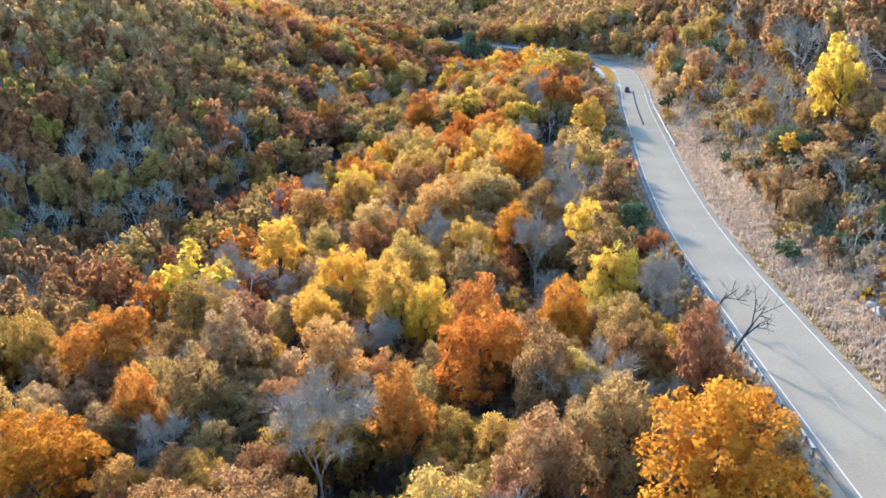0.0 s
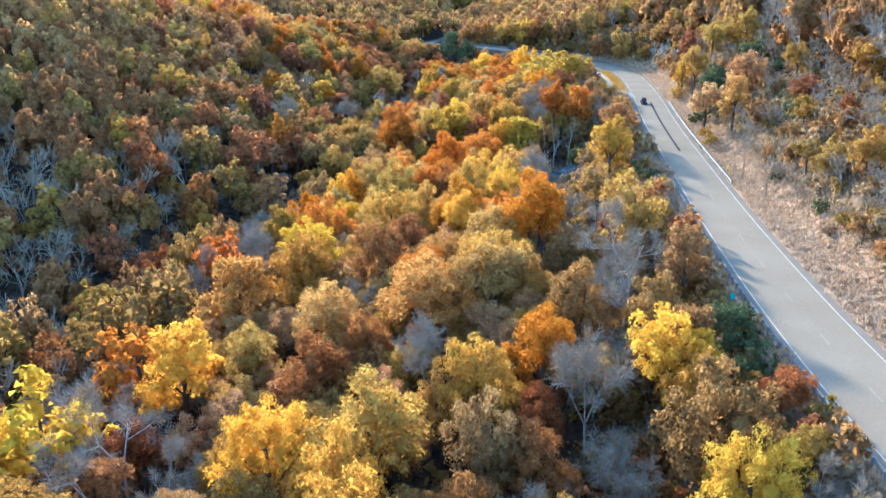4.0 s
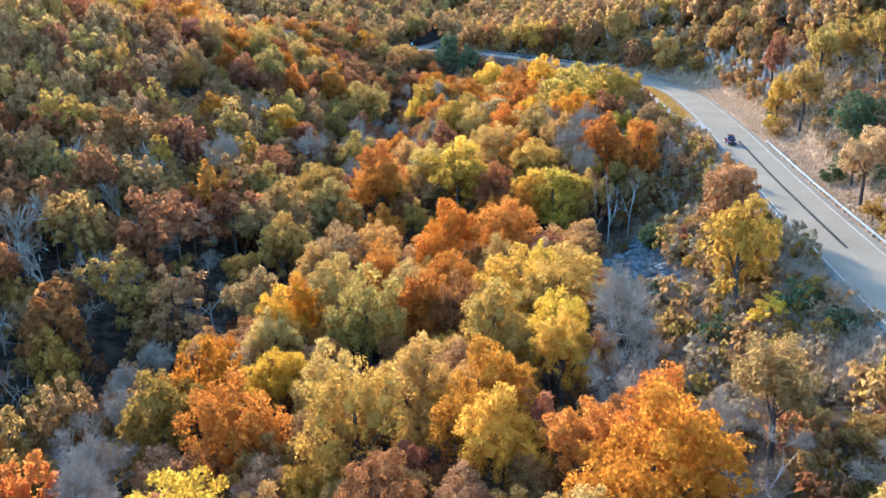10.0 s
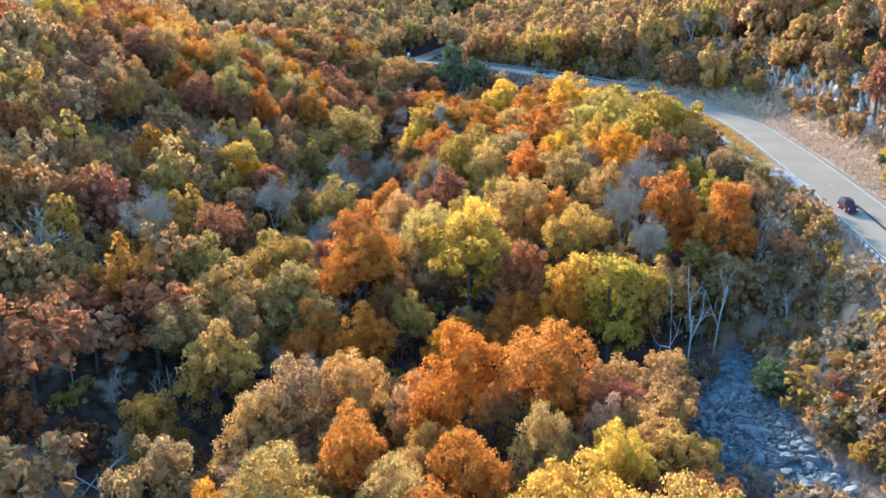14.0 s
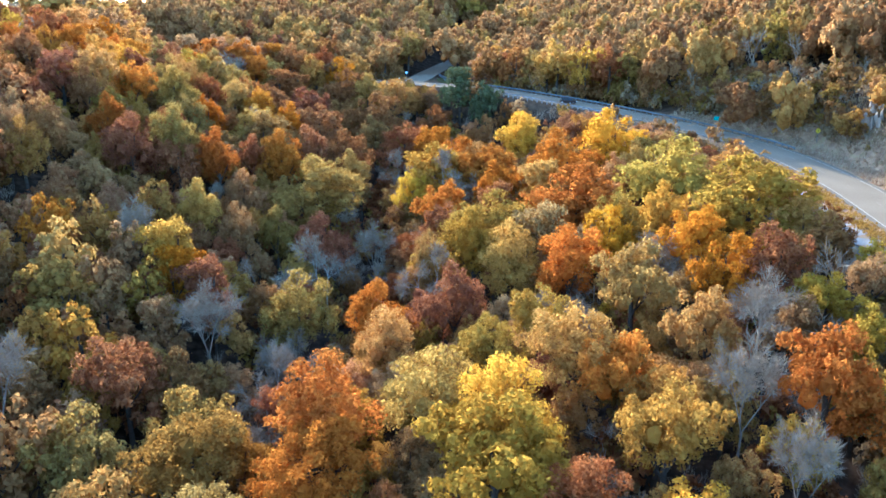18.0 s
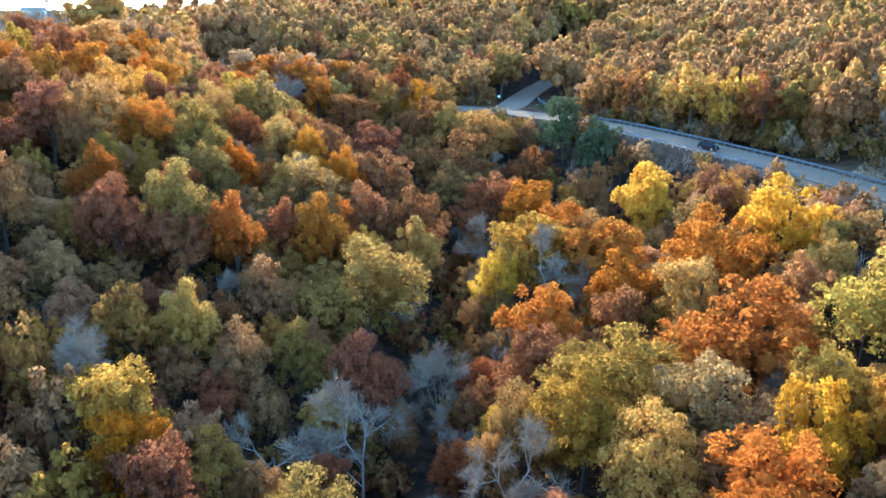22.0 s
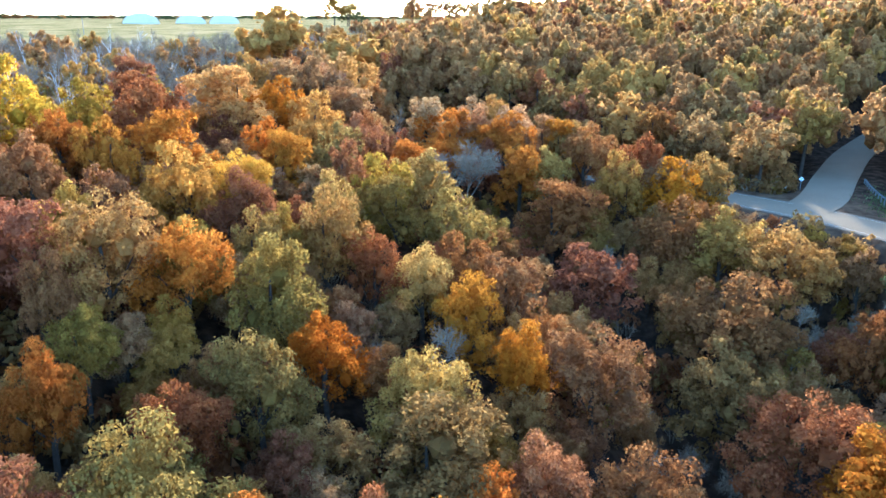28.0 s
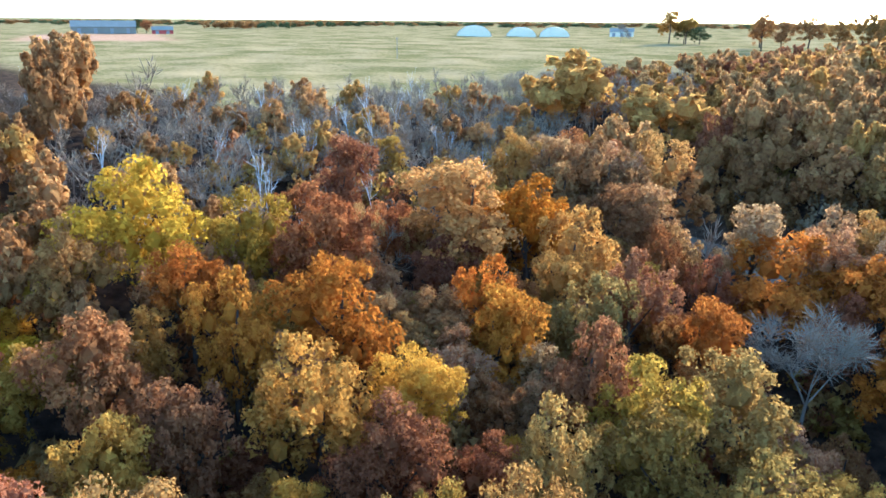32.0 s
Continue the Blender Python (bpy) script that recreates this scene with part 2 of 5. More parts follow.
# ---- the lie of the land ----
HILLS = [
    (-30, 230, 95, -19.0), (-88, -18, 95, -19.1), (28, 478, 95, -13.8), (-204, 106, 95, -15.6), (28, 44, 60, -7.2), (28, 354, 60, -19.6),
    (144, 416, 95, 5.5), (-30, -18, 95, -14.6), (28, 106, 38, -10.1), (-88, -80, 95, -18.2), (-30, 168, 95, -22.5), (-30, 478, 60, -5.4),
    (-30, 292, 95, -18.0), (-204, 106, 60, -15.0), (-88, 168, 38, -11.9), (-146, 416, 60, 8.6), (28, 230, 38, -7.9), (-204, 168, 95, -14.8),
    (-204, 44, 95, -15.1), (-30, 478, 95, -11.0), (-30, -80, 95, -13.9), (144, 230, 60, 6.0), (28, 540, 38, -5.8), (-262, 44, 38, -7.5),
    (0, 90, 26, 1.1), (-50, 120, 26, -1.4), (-20, 190, 26, 1.6), (20, 230, 26, 2.1), (26, 272, 26, 2.9), (-30, 260, 26, 0.8), (-30, 315, 26, 0.9),
    (35, 335, 26, 3.5), (-18, 352, 26, -1.8), (28, 362, 26, 1.1), (-30, 370, 26, -1.0), (-62, 400, 26, 1.7), (-70, 425, 26, 1.3), (-10, 390, 26, -1.3), (16, 436, 26, -7.0),
]


def natural(x, y):
    """The height of the land before the road was cut."""
    z = np.full(np.shape(x), 44.0)
    for cx, cy, s, a in HILLS:
        z = z + a * np.exp(-((x - cx) ** 2 + (y - cy) ** 2) / (2 * s * s))
    return z + 0.7 * np.sin(x * 0.11 + 1.3 * np.sin(y * 0.07)) * np.cos(y * 0.09 + 0.8 * np.sin(x * 0.05))


def smooth(a, b, v):
    t = np.clip((v - a) / (b - a), 0, 1)
    return t * t * (3 - 2 * t)


def spline(points, step=1.5):
    """Catmull-Rom through points, resampled at even steps."""
    p = np.array(points, float)
    p = np.vstack([2 * p[0] - p[1], p, 2 * p[-1] - p[-2]])
    out = []
    for i in range(1, len(p) - 2):
        for t in np.linspace(0, 1, 24, endpoint=False):
            a, b, c, d = p[i - 1:i + 3]
            out.append(0.5 * (2 * b + (c - a) * t + (2 * a - 5 * b + 4 * c - d) * t * t + (3 * b - a - 3 * c + d) * t ** 3))
    out.append(p[-2])
    out = np.array(out)
    s = np.concatenate([[0], np.cumsum(np.linalg.norm(np.diff(out[:, :2], axis=0), axis=1))])
    q = np.arange(0, s[-1], step)
    return np.stack([np.interp(q, s, out[:, k]) for k in range(3)], 1)


HALF = 5.3
MAIN = spline([(33, -60, -4.5), (35, 0, -3.2), (37, 50, -2), (39.6, 90, -1.1), (42.4, 125, 0.2), (47.2, 160, 1.6), (54, 200, 3.2), (63.2, 255, 6.5), (72.6, 303, 9.2),
               (79.6, 342, 10.9), (82.8, 368, 12), (82, 392, 13.2), (73.5, 411, 15.2), (59.5, 429, 17.2), (46, 446.5, 18.6), (35, 460, 19.5), (25, 471, 20.2), (14, 481, 20.5), (0, 491, 20.7),
               (-20, 500, 20.8), (-50, 511, 20.9), (-95, 521, 21), (-118, 526, 21.5)])
SIDE = spline([(-2, 489, 20.7), (3, 503, 20.75), (7, 528, 20.9), (13, 560, 21.2), (24, 590, 24), (40, 625, 30)])
LOT = spline([(66.5, 305, 9.4), (67.2, 318, 10.0), (67.5, 335, 10.7), (68, 350, 11.4), (70.5, 368, 12), (75.5, 384, 12.8)])


def beside(line, x, y):
    """Distance to a line, the line's height there and the side (plus: to its right)."""
    x, y = np.asarray(x, float), np.asarray(y, float)
    best = np.full(x.shape, 1e9)
    zz, side = np.zeros(x.shape), np.zeros(x.shape)
    tan = np.gradient(line[:, :2], axis=0)
    for (px, py, pz), (tx, ty) in zip(line, tan):
        d = (x - px) ** 2 + (y - py) ** 2
        k = d < best
        best = np.where(k, d, best)
        zz = np.where(k, pz, zz)
        side = np.where(k, np.sign((x - px) * ty - (y - py) * tx), side)
    return np.sqrt(best), zz, side


def ground(x, y):
    z = natural(x, y)
    for line, hw, run in ((MAIN[::3], HALF, 8.0), (SIDE[::3], 4.2, 8.0), (LOT[::3], 2.9, 6.0)):
        d, rz, side = beside(line, x, y)
        if line is not SIDE:
            flat = hw + np.where(side > 0, 3.5, 0.7)
        else:
            flat = hw + 1.3
        k = smooth(flat, flat + run + np.where(side > 0, 3.0, 0.0), d)
        z = (rz - 0.15) * (1 - k) + z * k
    d, rz, side = beside(MAIN[::3], x, y)
    return np.where(d < HALF + 2.4, np.minimum(z, rz - 0.15), z)


SLIDE = spline([(44.3, 271, 2.0), (41.5, 265, 3.2), (38, 257, 4.6), (35.6, 250, 5.2), (36, 243, 3.9), (37.5, 237, 2.5), (38.3, 234, 1.8)], 1.5)
GULLY_A = spline([(47, 270, 0), (26, 266, 0), (6, 274, 0), (-14, 272, 0), (-25, 262, 0), (-36, 247, 0), (-48, 229, 0), (-62, 206, 0), (-78, 190, 0), (-130, 168, 0)], 3)
GULLY_B = spline([(-40, 262, 0), (-28, 303, 0), (-13, 334, 0), (-8, 360, 0), (-6, 390, 0), (-9, 418, 0), (-18, 447, 0), (-42, 469, 0), (-75, 490, 0)], 3)
_land = natural


def natural(x, y):
    """The land with its two stream gullies."""
    z = _land(x, y)
    cut = 0.0
    for line, deep, wide in ((GULLY_A, 7.0, 11.0), (GULLY_B, 4.5, 9.0)):
        d, _, _ = beside(line, x, y)
        cut = np.maximum(cut, deep * np.exp(-(d / wide) ** 2))
    return z - cut


def height(x, y):
    return float(ground(np.array([float(x)]), np.array([float(y)]))[0])


def axis(lo, hi, step, far_lo, far_hi):
    core = list(np.arange(lo, hi + step / 2, step))
    a, s = [lo], step
    while a[-1] > far_lo:
        s *= 1.35
        a.append(a[-1] - s)
    b, s = [hi], step
    while b[-1] < far_hi:
        s *= 1.35
        b.append(b[-1] + s)
    return np.array(a[:0:-1] + core + b[1:])


gx, gy = axis(-200, 150, 2.5, -4200, 4200), axis(-20, 640, 2.5, -4200, 4200)
gx, gy = np.union1d(gx, np.arange(-900, -200, 15.0)), np.union1d(gy, np.arange(660, 1300, 20.0))
GX, GY = np.meshgrid(gx, gy)
GZ = ground(GX.ravel(), GY.ravel())
IN_FIELD = smooth(-158, -172, GX.ravel()) * smooth(462, 480, GY.ravel())
FAR = smooth(700, 1500, np.hypot(GX.ravel(), GY.ravel() - 350))
d0, z0, side0 = beside(MAIN[::3], GX.ravel(), GY.ravel())
dl, zl, sl = beside(LOT[::3], GX.ravel(), GY.ravel())
DRY = np.where(side0 > 0, 1 - smooth(11, 20, d0), 1 - smooth(7, 10, d0))
DRY = np.maximum(DRY, 1 - smooth(5, 7, dl))
BRUSHY = np.where((side0 < 0) & (GY.ravel() < 320), (1 - smooth(18, 28, d0)) * np.where((GY.ravel() > 185) & (GY.ravel() < 282), 0.8, 0.4), 0.0)
DRY = np.maximum(DRY, BRUSHY) * (1 - smooth(415, 440, GY.ravel()) * 0.85)
ROCKY = np.zeros(len(GZ))
for p in SLIDE:
    ROCKY = np.maximum(ROCKY, 1 - smooth(0.8, 1.2, np.hypot(GX.ravel() - p[0], GY.ravel() - p[1]) / p[2]))
u_soil, v_soil = (GX.ravel() + 700) * 0.93 - (GY.ravel() - 640) * 0.36, (GX.ravel() + 700) * 0.36 + (GY.ravel() - 640) * 0.93
SOIL = smooth(120, 100, abs(u_soil)) * smooth(62, 46, abs(v_soil))
nx = len(gx)
ii, jj = np.meshgrid(np.arange(nx - 1), np.arange(len(gy) - 1))
a = (jj * nx + ii).ravel()
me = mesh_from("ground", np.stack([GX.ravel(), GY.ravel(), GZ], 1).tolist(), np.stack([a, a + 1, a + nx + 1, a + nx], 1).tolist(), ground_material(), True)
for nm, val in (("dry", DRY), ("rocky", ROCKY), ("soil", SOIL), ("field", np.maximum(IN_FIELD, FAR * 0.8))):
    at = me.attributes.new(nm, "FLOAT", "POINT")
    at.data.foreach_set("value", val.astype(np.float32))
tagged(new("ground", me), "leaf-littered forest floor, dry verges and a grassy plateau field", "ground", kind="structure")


# ---- roads ----
for m in (ASPHALT, SHOULDER, PAINT, GRAVEL):
    m.node_tree.nodes["Principled BSDF"].inputs["Roughness"].default_value = 0.92


def ribbon(name, line, lo, hi, lift, mat, n=4, thick=0.0):
    """A strip along a line from lo to hi metres to its right, following its height."""
    tan = np.gradient(line[:, :2], axis=0)
    tan /= np.linalg.norm(tan, axis=1)[:, None]
    nor = np.stack([tan[:, 1], -tan[:, 0]], 1)
    v, f = [], []
    for k in range(n + 1):
        o = lo + (hi - lo) * k / n
        v.append(np.column_stack([line[:, :2] + nor * o, line[:, 2] + lift - 0.015 * abs(o)]))
    cols, L = n + 1, len(line)
    if thick:
        v = [v[0] - [0, 0, thick]] + v + [v[-1] - [0, 0, thick]]
        cols += 2
    V = np.stack(v, 1).reshape(-1, 3)
    for i in range(L - 1):
        for k in range(cols - 1):
            q = i * cols + k
            f.append((q, q + 1, q + cols + 1, q + cols))
    return mesh_from(name, V.tolist(), f, mat, False)


def stretch(line, y0, y1):
    k = (line[:, 1] >= y0) & (line[:, 1] <= y1)
    return line[k]


road = tagged(new("road", ribbon("road", MAIN, -HALF, HALF, 0.02, ASPHALT, 6, 0.25)), "sun-bleached two-lane asphalt road winding along the bluff", "road", kind="structure")
side_road = tagged(new("side_road", ribbon("side_road", SIDE, -4.2, 4.2, 0.035, ASPHALT, 4, 0.25)), "grey asphalt side road leaving the junction", "road", kind="structure")
lot = tagged(new("pull_off", ribbon("pull_off", LOT, -2.9, 2.9, -0.1, GRAVEL, 4, 0.25)), "pale gravel pull-off beside the road", "lay-by", kind="structure")
piece("shoulder", ribbon("shoulder", MAIN, HALF - 1.05, HALF - 0.02, 0.035, SHOULDER, 2), road)
piece("shoulder", ribbon("shoulder", MAIN, -HALF + 0.02, -HALF + 0.9, 0.035, SHOULDER, 2), road)
piece("edge_line", ribbon("edge_line", MAIN[:int(len(MAIN) * 0.9)], HALF - 1.22, HALF - 1.08, 0.045, PAINT, 1), road)
piece("edge_line", ribbon("edge_line", MAIN[:int(len(MAIN) * 0.9)], -HALF + 0.95, -HALF + 1.09, 0.045, PAINT, 1), road)
for i in range(4, len(MAIN) - 60, 8):
    piece("lane_dash", ribbon("lane_dash", MAIN[i:i + 3], -0.05, 0.07, 0.045, WORN_PAINT, 1), road)
piece("sealed_crack", ribbon("sealed_crack", stretch(MAIN, 224, 293), -0.12, 0.38, 0.05, SEAL, 1), road)


# ---- trees ----
def icosa():
    bm = bmesh.new()
    bmesh.ops.create_icosphere(bm, subdivisions=1, radius=1)
    v = np.array([p.co[:] for p in bm.verts])
    f = np.array([[p.index for p in q.verts] for q in bm.faces])
    bm.free()
    return v, f


ICO_V, ICO_F = icosa()


def crown_arrays(seed, puffs, leaves, leaf, tall=1.9, core=0.7, cores=99):
    """A crown one metre in radius, standing on z = 0: boughs that carry lumps of sprays, with gaps between. Returns leaf and core triangles."""
    r = np.random.RandomState(seed)
    nb = 5 + seed % 3
    B, BR = [(r.uniform(-0.12, 0.12), r.uniform(-0.12, 0.12), tall * 0.66)], [0.46]
    for k in range(nb):
        az = 2 * math.pi * (k + r.uniform(-0.3, 0.3)) / nb
        q = r.uniform(0.40, 0.62)
        B.append((q * math.cos(az), q * math.sin(az), tall * r.uniform(0.22, 0.68)))
        BR.append(r.uniform(0.33, 0.46))
    B, BR = np.array(B), np.array(BR)
    C, R = list(B), list(BR * 0.72)
    for k in range(puffs):
        j = r.randint(len(B))
        d = r.normal(size=3) + (0, 0, 0.35)
        d /= np.linalg.norm(d)
        C.append(B[j] + d * BR[j] * r.uniform(0.72, 1.22))
        R.append(BR[j] * r.uniform(0.2, 0.42))
    C, R = np.array(C), np.array(R)
    W = R ** 1.7 * np.where(np.arange(len(R)) < len(B), 0.16, 1.0)
    n = leaves * 4
    pick = r.choice(len(C), n, p=W / W.sum())
    d = r.normal(size=(n, 3))
    d[:, 2] += 0.75
    d /= np.linalg.norm(d, axis=1)[:, None]
    p = C[pick] + d * (R[pick] * r.uniform(0.78, 1.25, n))[:, None]
    deep = r.uniform(size=n) < 0.14
    p = np.where(deep[:, None], C[pick] + (p - C[pick]) * r.uniform(0.3, 0.8, (n, 1)), p)
    inside = np.zeros(n, bool)
    for c, q in zip(C, R):
        inside |= np.linalg.norm(p - c, axis=1) < q * 0.74
    keep = np.nonzero(~inside | deep)[0][:leaves]
    p, d, deep = p[keep], d[keep], deep[keep]
    nrm = d + r.normal(size=d.shape) * 0.42
    nrm /= np.linalg.norm(nrm, axis=1)[:, None]
    u = np.cross(nrm, r.normal(size=nrm.shape))
    u /= np.linalg.norm(u, axis=1)[:, None]
    w = np.cross(nrm, u)
    s = leaf * r.uniform(0.55, 1.4, (len(p), 1)) * np.where(deep, 1.9, 1.0)[:, None]
    leaf_tris = np.stack([p - u * s * 1.05 - w * s * 0.55, p + u * s * 0.95 - w * s * 0.7 + nrm * s * 0.2, p + u * s * r.uniform(-0.5, 0.5, (len(p), 1)) + w * s * 1.1 + nrm * s * 0.3], 1)
    tri = []
    for c, q in list(zip(C, R))[:cores]:
        v = c + ICO_V * q * core * (1 + r.uniform(-0.15, 0.15, (len(ICO_V), 1)))
        tri.append(v[ICO_F])
    return leaf_tris, np.concatenate(tri)


def crown_mesh(name, seed, puffs, leaves, leaf, mat, tall=1.9):
    return quads_mesh(name, np.concatenate(crown_arrays(seed, puffs, leaves, leaf, tall, 0.5, 9)), mat)


def limbs(seed, levels=4, spread=0.62, first=0.42, thick=0.03, sides=4):
    """A bare branching stem one metre high: a list of (from, to, radius, radius)."""
    r = np.random.RandomState(seed)
    out = []

    def grow(p, d, length, rad, lev):
        q = p + d * length
        out.append((p, q, rad, rad * 0.65, lev))
        if lev >= levels:
            return
        for k in range(3 if lev < 2 else r.randint(2, 4)):
            e = d + r.normal(size=3) * spread
            e[2] += 0.25
            e /= np.linalg.norm(e)
            s = r.uniform(0.5, 1.0)
            grow(p + d * length * s, e, length * r.uniform(0.55, 0.78), rad * 0.6 * (1.1 - 0.3 * s), lev + 1)

    grow(np.zeros(3), np.array([r.normal() * 0.05, r.normal() * 0.05, 1.0]), first, thick, 0)
    return out


def stems_mesh(name, segs, mat, sides=4):
    V, F = [], []
    for p, q, a, b, lev in segs:
        n = sides if lev < 2 else 3
        d = q - p
        d = d / np.linalg.norm(d)
        u = np.cross(d, (0.3, 0.8, 0.52))
        u /= np.linalg.norm(u)
        w = np.cross(d, u)
        base = len(V)
        for c, rad in ((p, a), (q, b)):
            for k in range(n):
                t = 2 * math.pi * k / n
                V.append(c + (u * math.cos(t) + w * math.sin(t)) * rad)
        for k in range(n):
            F.append((base + k, base + (k + 1) % n, base + n + (k + 1) % n, base + n + k))
    return mesh_from(name, V, F, mat)


def twigs_mesh(name, seed, segs, per, length, mat):
    """Fine twigs as slivers off the outer branches."""
    r = np.random.RandomState(seed)
    tips = [s for s in segs if s[4] >= 3]
    out = []
    for p, q, a, b, lev in tips:
        for k in range(per):
            o = p + (q - p) * r.uniform(0.2, 1)
            d = (q - p) / np.linalg.norm(q - p) + r.normal(size=3) * 0.75
            d[2] += 0.2
            d /= np.linalg.norm(d)
            w = np.cross(d, r.normal(size=3))
            w = w / np.linalg.norm(w) * length * 0.022
            e = o + d * length * r.uniform(0.6, 1.3)
            m = (o + e) / 2 + r.normal(size=3) * length * 0.1
            out.append((o - w, m - w * 0.8, e, m + w * 0.8))
    return quads_mesh(name, np.array(out), mat)


LOD = {"close": (150, 11500, 0.0185), "near": (110, 6200, 0.026), "mid": (60, 1900, 0.048)}
TALL = (1.95, 2.15, 2.35, 2.05)
CROWNS = {}


def crown(colour, lod, k):
    key = (colour, lod, k)
    if key not in CROWNS:
        base = ("shape", lod, k)
        if base not in CROWNS:
            pf, lv, lf = LOD[lod]
            CROWNS[base] = crown_mesh("crown", 100 + k * 7 + len(lod), pf, lv, lf, LEAF["gold"], TALL[k])
        me = CROWNS[base].copy()
        me.name = "crown"
        me.materials[0] = LEAF[colour]
        CROWNS[key] = me
    return CROWNS[key]


TRUNK = stems_mesh("trunk", [(np.zeros(3), np.array((0.02, 0.01, 0.55)), 0.022, 0.017, 0), (np.array((0.02, 0.01, 0.55)), np.array((-0.01, 0.03, 1.0)), 0.017, 0.006, 0),
                             (np.array((0.015, 0.01, 0.45)), np.array((0.16, 0.05, 0.8)), 0.010, 0.004, 1), (np.array((0.02, 0.01, 0.5)), np.array((-0.14, -0.06, 0.82)), 0.010, 0.004, 1),
                             (np.array((0.02, 0.01, 0.55)), np.array((0.03, -0.15, 0.85)), 0.009, 0.003, 1)], BARK, 6)
BARES = []
for k in range(5):
    sg = limbs(40 + k, 4, 0.66 + 0.06 * (k % 3), 0.36 + 0.03 * (k % 2), 0.011)
    BARES.append((stems_mesh("trunk", sg, PALE_BARK if k in (1, 4) else noisy("grey bark", (0.13, 0.092, 0.058), (0.28, 0.205, 0.135), 2.0, 0.85, 0.3)), twigs_mesh("crown", k, sg, 34, 0.085, LEAF["bare"])))

LABELS = {
    "yellow": ("maple_tree", "bright yellow maple with a rounded full crown", "yellow maples"),
    "gold": ("hickory_tree", "golden-yellow hickory with a lumpy dense crown", "golden hickories"),
    "orange": ("oak_tree", "orange-brown oak in full autumn colour", "orange oaks"),
    "flame": ("sugar_maple_tree", "vivid orange maple with a broad dense crown", "orange maples"),
    "rust": ("red_oak_tree", "dark rust-red oak with a dense crown", "rust-red oaks"),
    "tan": ("ash_tree", "faded tan-brown tree with thinning dry leaves", "tan trees"),
    "olive": ("elm_tree", "olive-green tree turning yellow", "olive trees"),
    "lime": ("tulip_tree", "large yellow-green tree with a broad crown", "yellow-green trees"),
    "green": ("cedar_tree", "dark green juniper on the slope", "green trees"),
    "bare": ("bare_tree", "leafless grey tree with fine branches", "bare trees"),
    "brush": ("shrub", "dry brown roadside shrub", "roadside shrubs"),
}


def stature(r):
    """The height of a tree in these woods by the radius of its crown."""
    return 9.6 + 1.3 * min(r, 7) if r > 3.0 else 2.25 * r + 0.5


def tree(colour, x, y, r, lod="mid", rng=random, tall=None):
    name, label, group = LABELS[colour]
    if colour == "yellow" and r < 3.2:
        label = "small bright yellow sapling"
    z = height(x, y) - 0.15
    h = tall or stature(r) * rng.uniform(0.95, 1.05)
    e = thing(name, pose(x, y, z, 0, 0, rng.uniform(0, 360)), label, "tree" if colour != "brush" else "shrub", group)
    if colour == "bare":
        t, tw = BARES[rng.randrange(len(BARES))]
        s = r * 3.0
        m = Matrix.Diagonal((s, s, h, 1))
        piece("trunk", t, e, m)
        piece("crown", tw, e, m)
        return e
    k = rng.randrange(4)
    me = crown(colour, lod, k)
    tl = TALL[k]
    zs = r * rng.uniform(0.78, 0.98) if r <= 3.0 else max(0.8 * r, 0.84 * h / tl)
    if colour == "brush" or (colour == "green" and r < 3.4):
        zs *= 0.6 if colour == "brush" else 1.0
        piece("stem", TRUNK, e, Matrix.Diagonal((zs, zs, zs * 1.2, 1)))
        piece("crown", me, e, pose(0, 0, -0.15 * r) @ Matrix.Diagonal((r, r, zs, 1)))
        return e
    piece("trunk", TRUNK, e, Matrix.Diagonal((h, h, h * 0.74, 1)))
    piece("crown", me, e, pose(0, 0, max(0.3, h - tl * zs)) @ Matrix.Diagonal((r * rng.uniform(0.92, 1.1), r, zs, 1)))
    return e


STANDS = {}
STANDS["yellow"] = []
STANDS["yellow"] += [(27, 81, 3.0), (-1, 95, 3.7), (-6, 100, 4.7), (23, 100, 3.5), (-18, 103, 3.4), (-8, 108, 4.2), (-16, 115, 4.1), (24, 121, 4.2), (-43, 127, 6.6), (11, 133, 1.5), (-31, 139, 5.2), (35, 144, 1.4), (-51, 157, 2.5), (23, 170, 2.4), (23, 177, 2.3), (-20, 179, 5.1), (7, 188, 3.8), (16, 205, 3.6), (42, 211, 2.8), (16, 212, 3.4), (-18, 214, 3.7), (11, 222, 3.1), (14, 229, 5.0), (-20, 230, 3.6)]
STANDS["yellow"] += [(19, 237, 3.1), (24, 278, 4.2), (10, 297, 5.7), (30, 331, 2.2), (-36, 331, 2.6), (32, 343, 3.7), (41, 344, 4.9), (-53, 354, 2.1), (46, 396, 6.2), (1, 397, 3.4), (-97, 409, 3.0), (-104, 410, 2.4), (-107, 414, 3.0), (-120, 416, 2.8), (29, 421, 4.9), (-105, 422, 5.5), (-116, 423, 3.0), (29, 429, 4.6), (-72, 432, 3.6), (-67, 438, 3.0)]
STANDS["gold"] = []
STANDS["gold"] += [(4, 74, 2.5), (-13, 85, 3.8), (29, 108, 3.0), (25, 116, 3.2), (-6, 116, 5.3), (5, 124, 3.7), (-1, 147, 5.8), (-14, 148, 4.7), (9, 154, 5.0), (31, 164, 4.1), (-29, 164, 5.8), (2, 165, 3.2), (-20, 168, 5.2), (10, 170, 3.9), (-7, 195, 5.0), (-0, 203, 3.5), (-11, 208, 3.5), (9, 214, 4.2), (41, 219, 4.4), (19, 223, 5.2), (-20, 226, 3.8), (-53, 231, 4.0), (-2, 236, 3.6), (-12, 237, 4.9)]
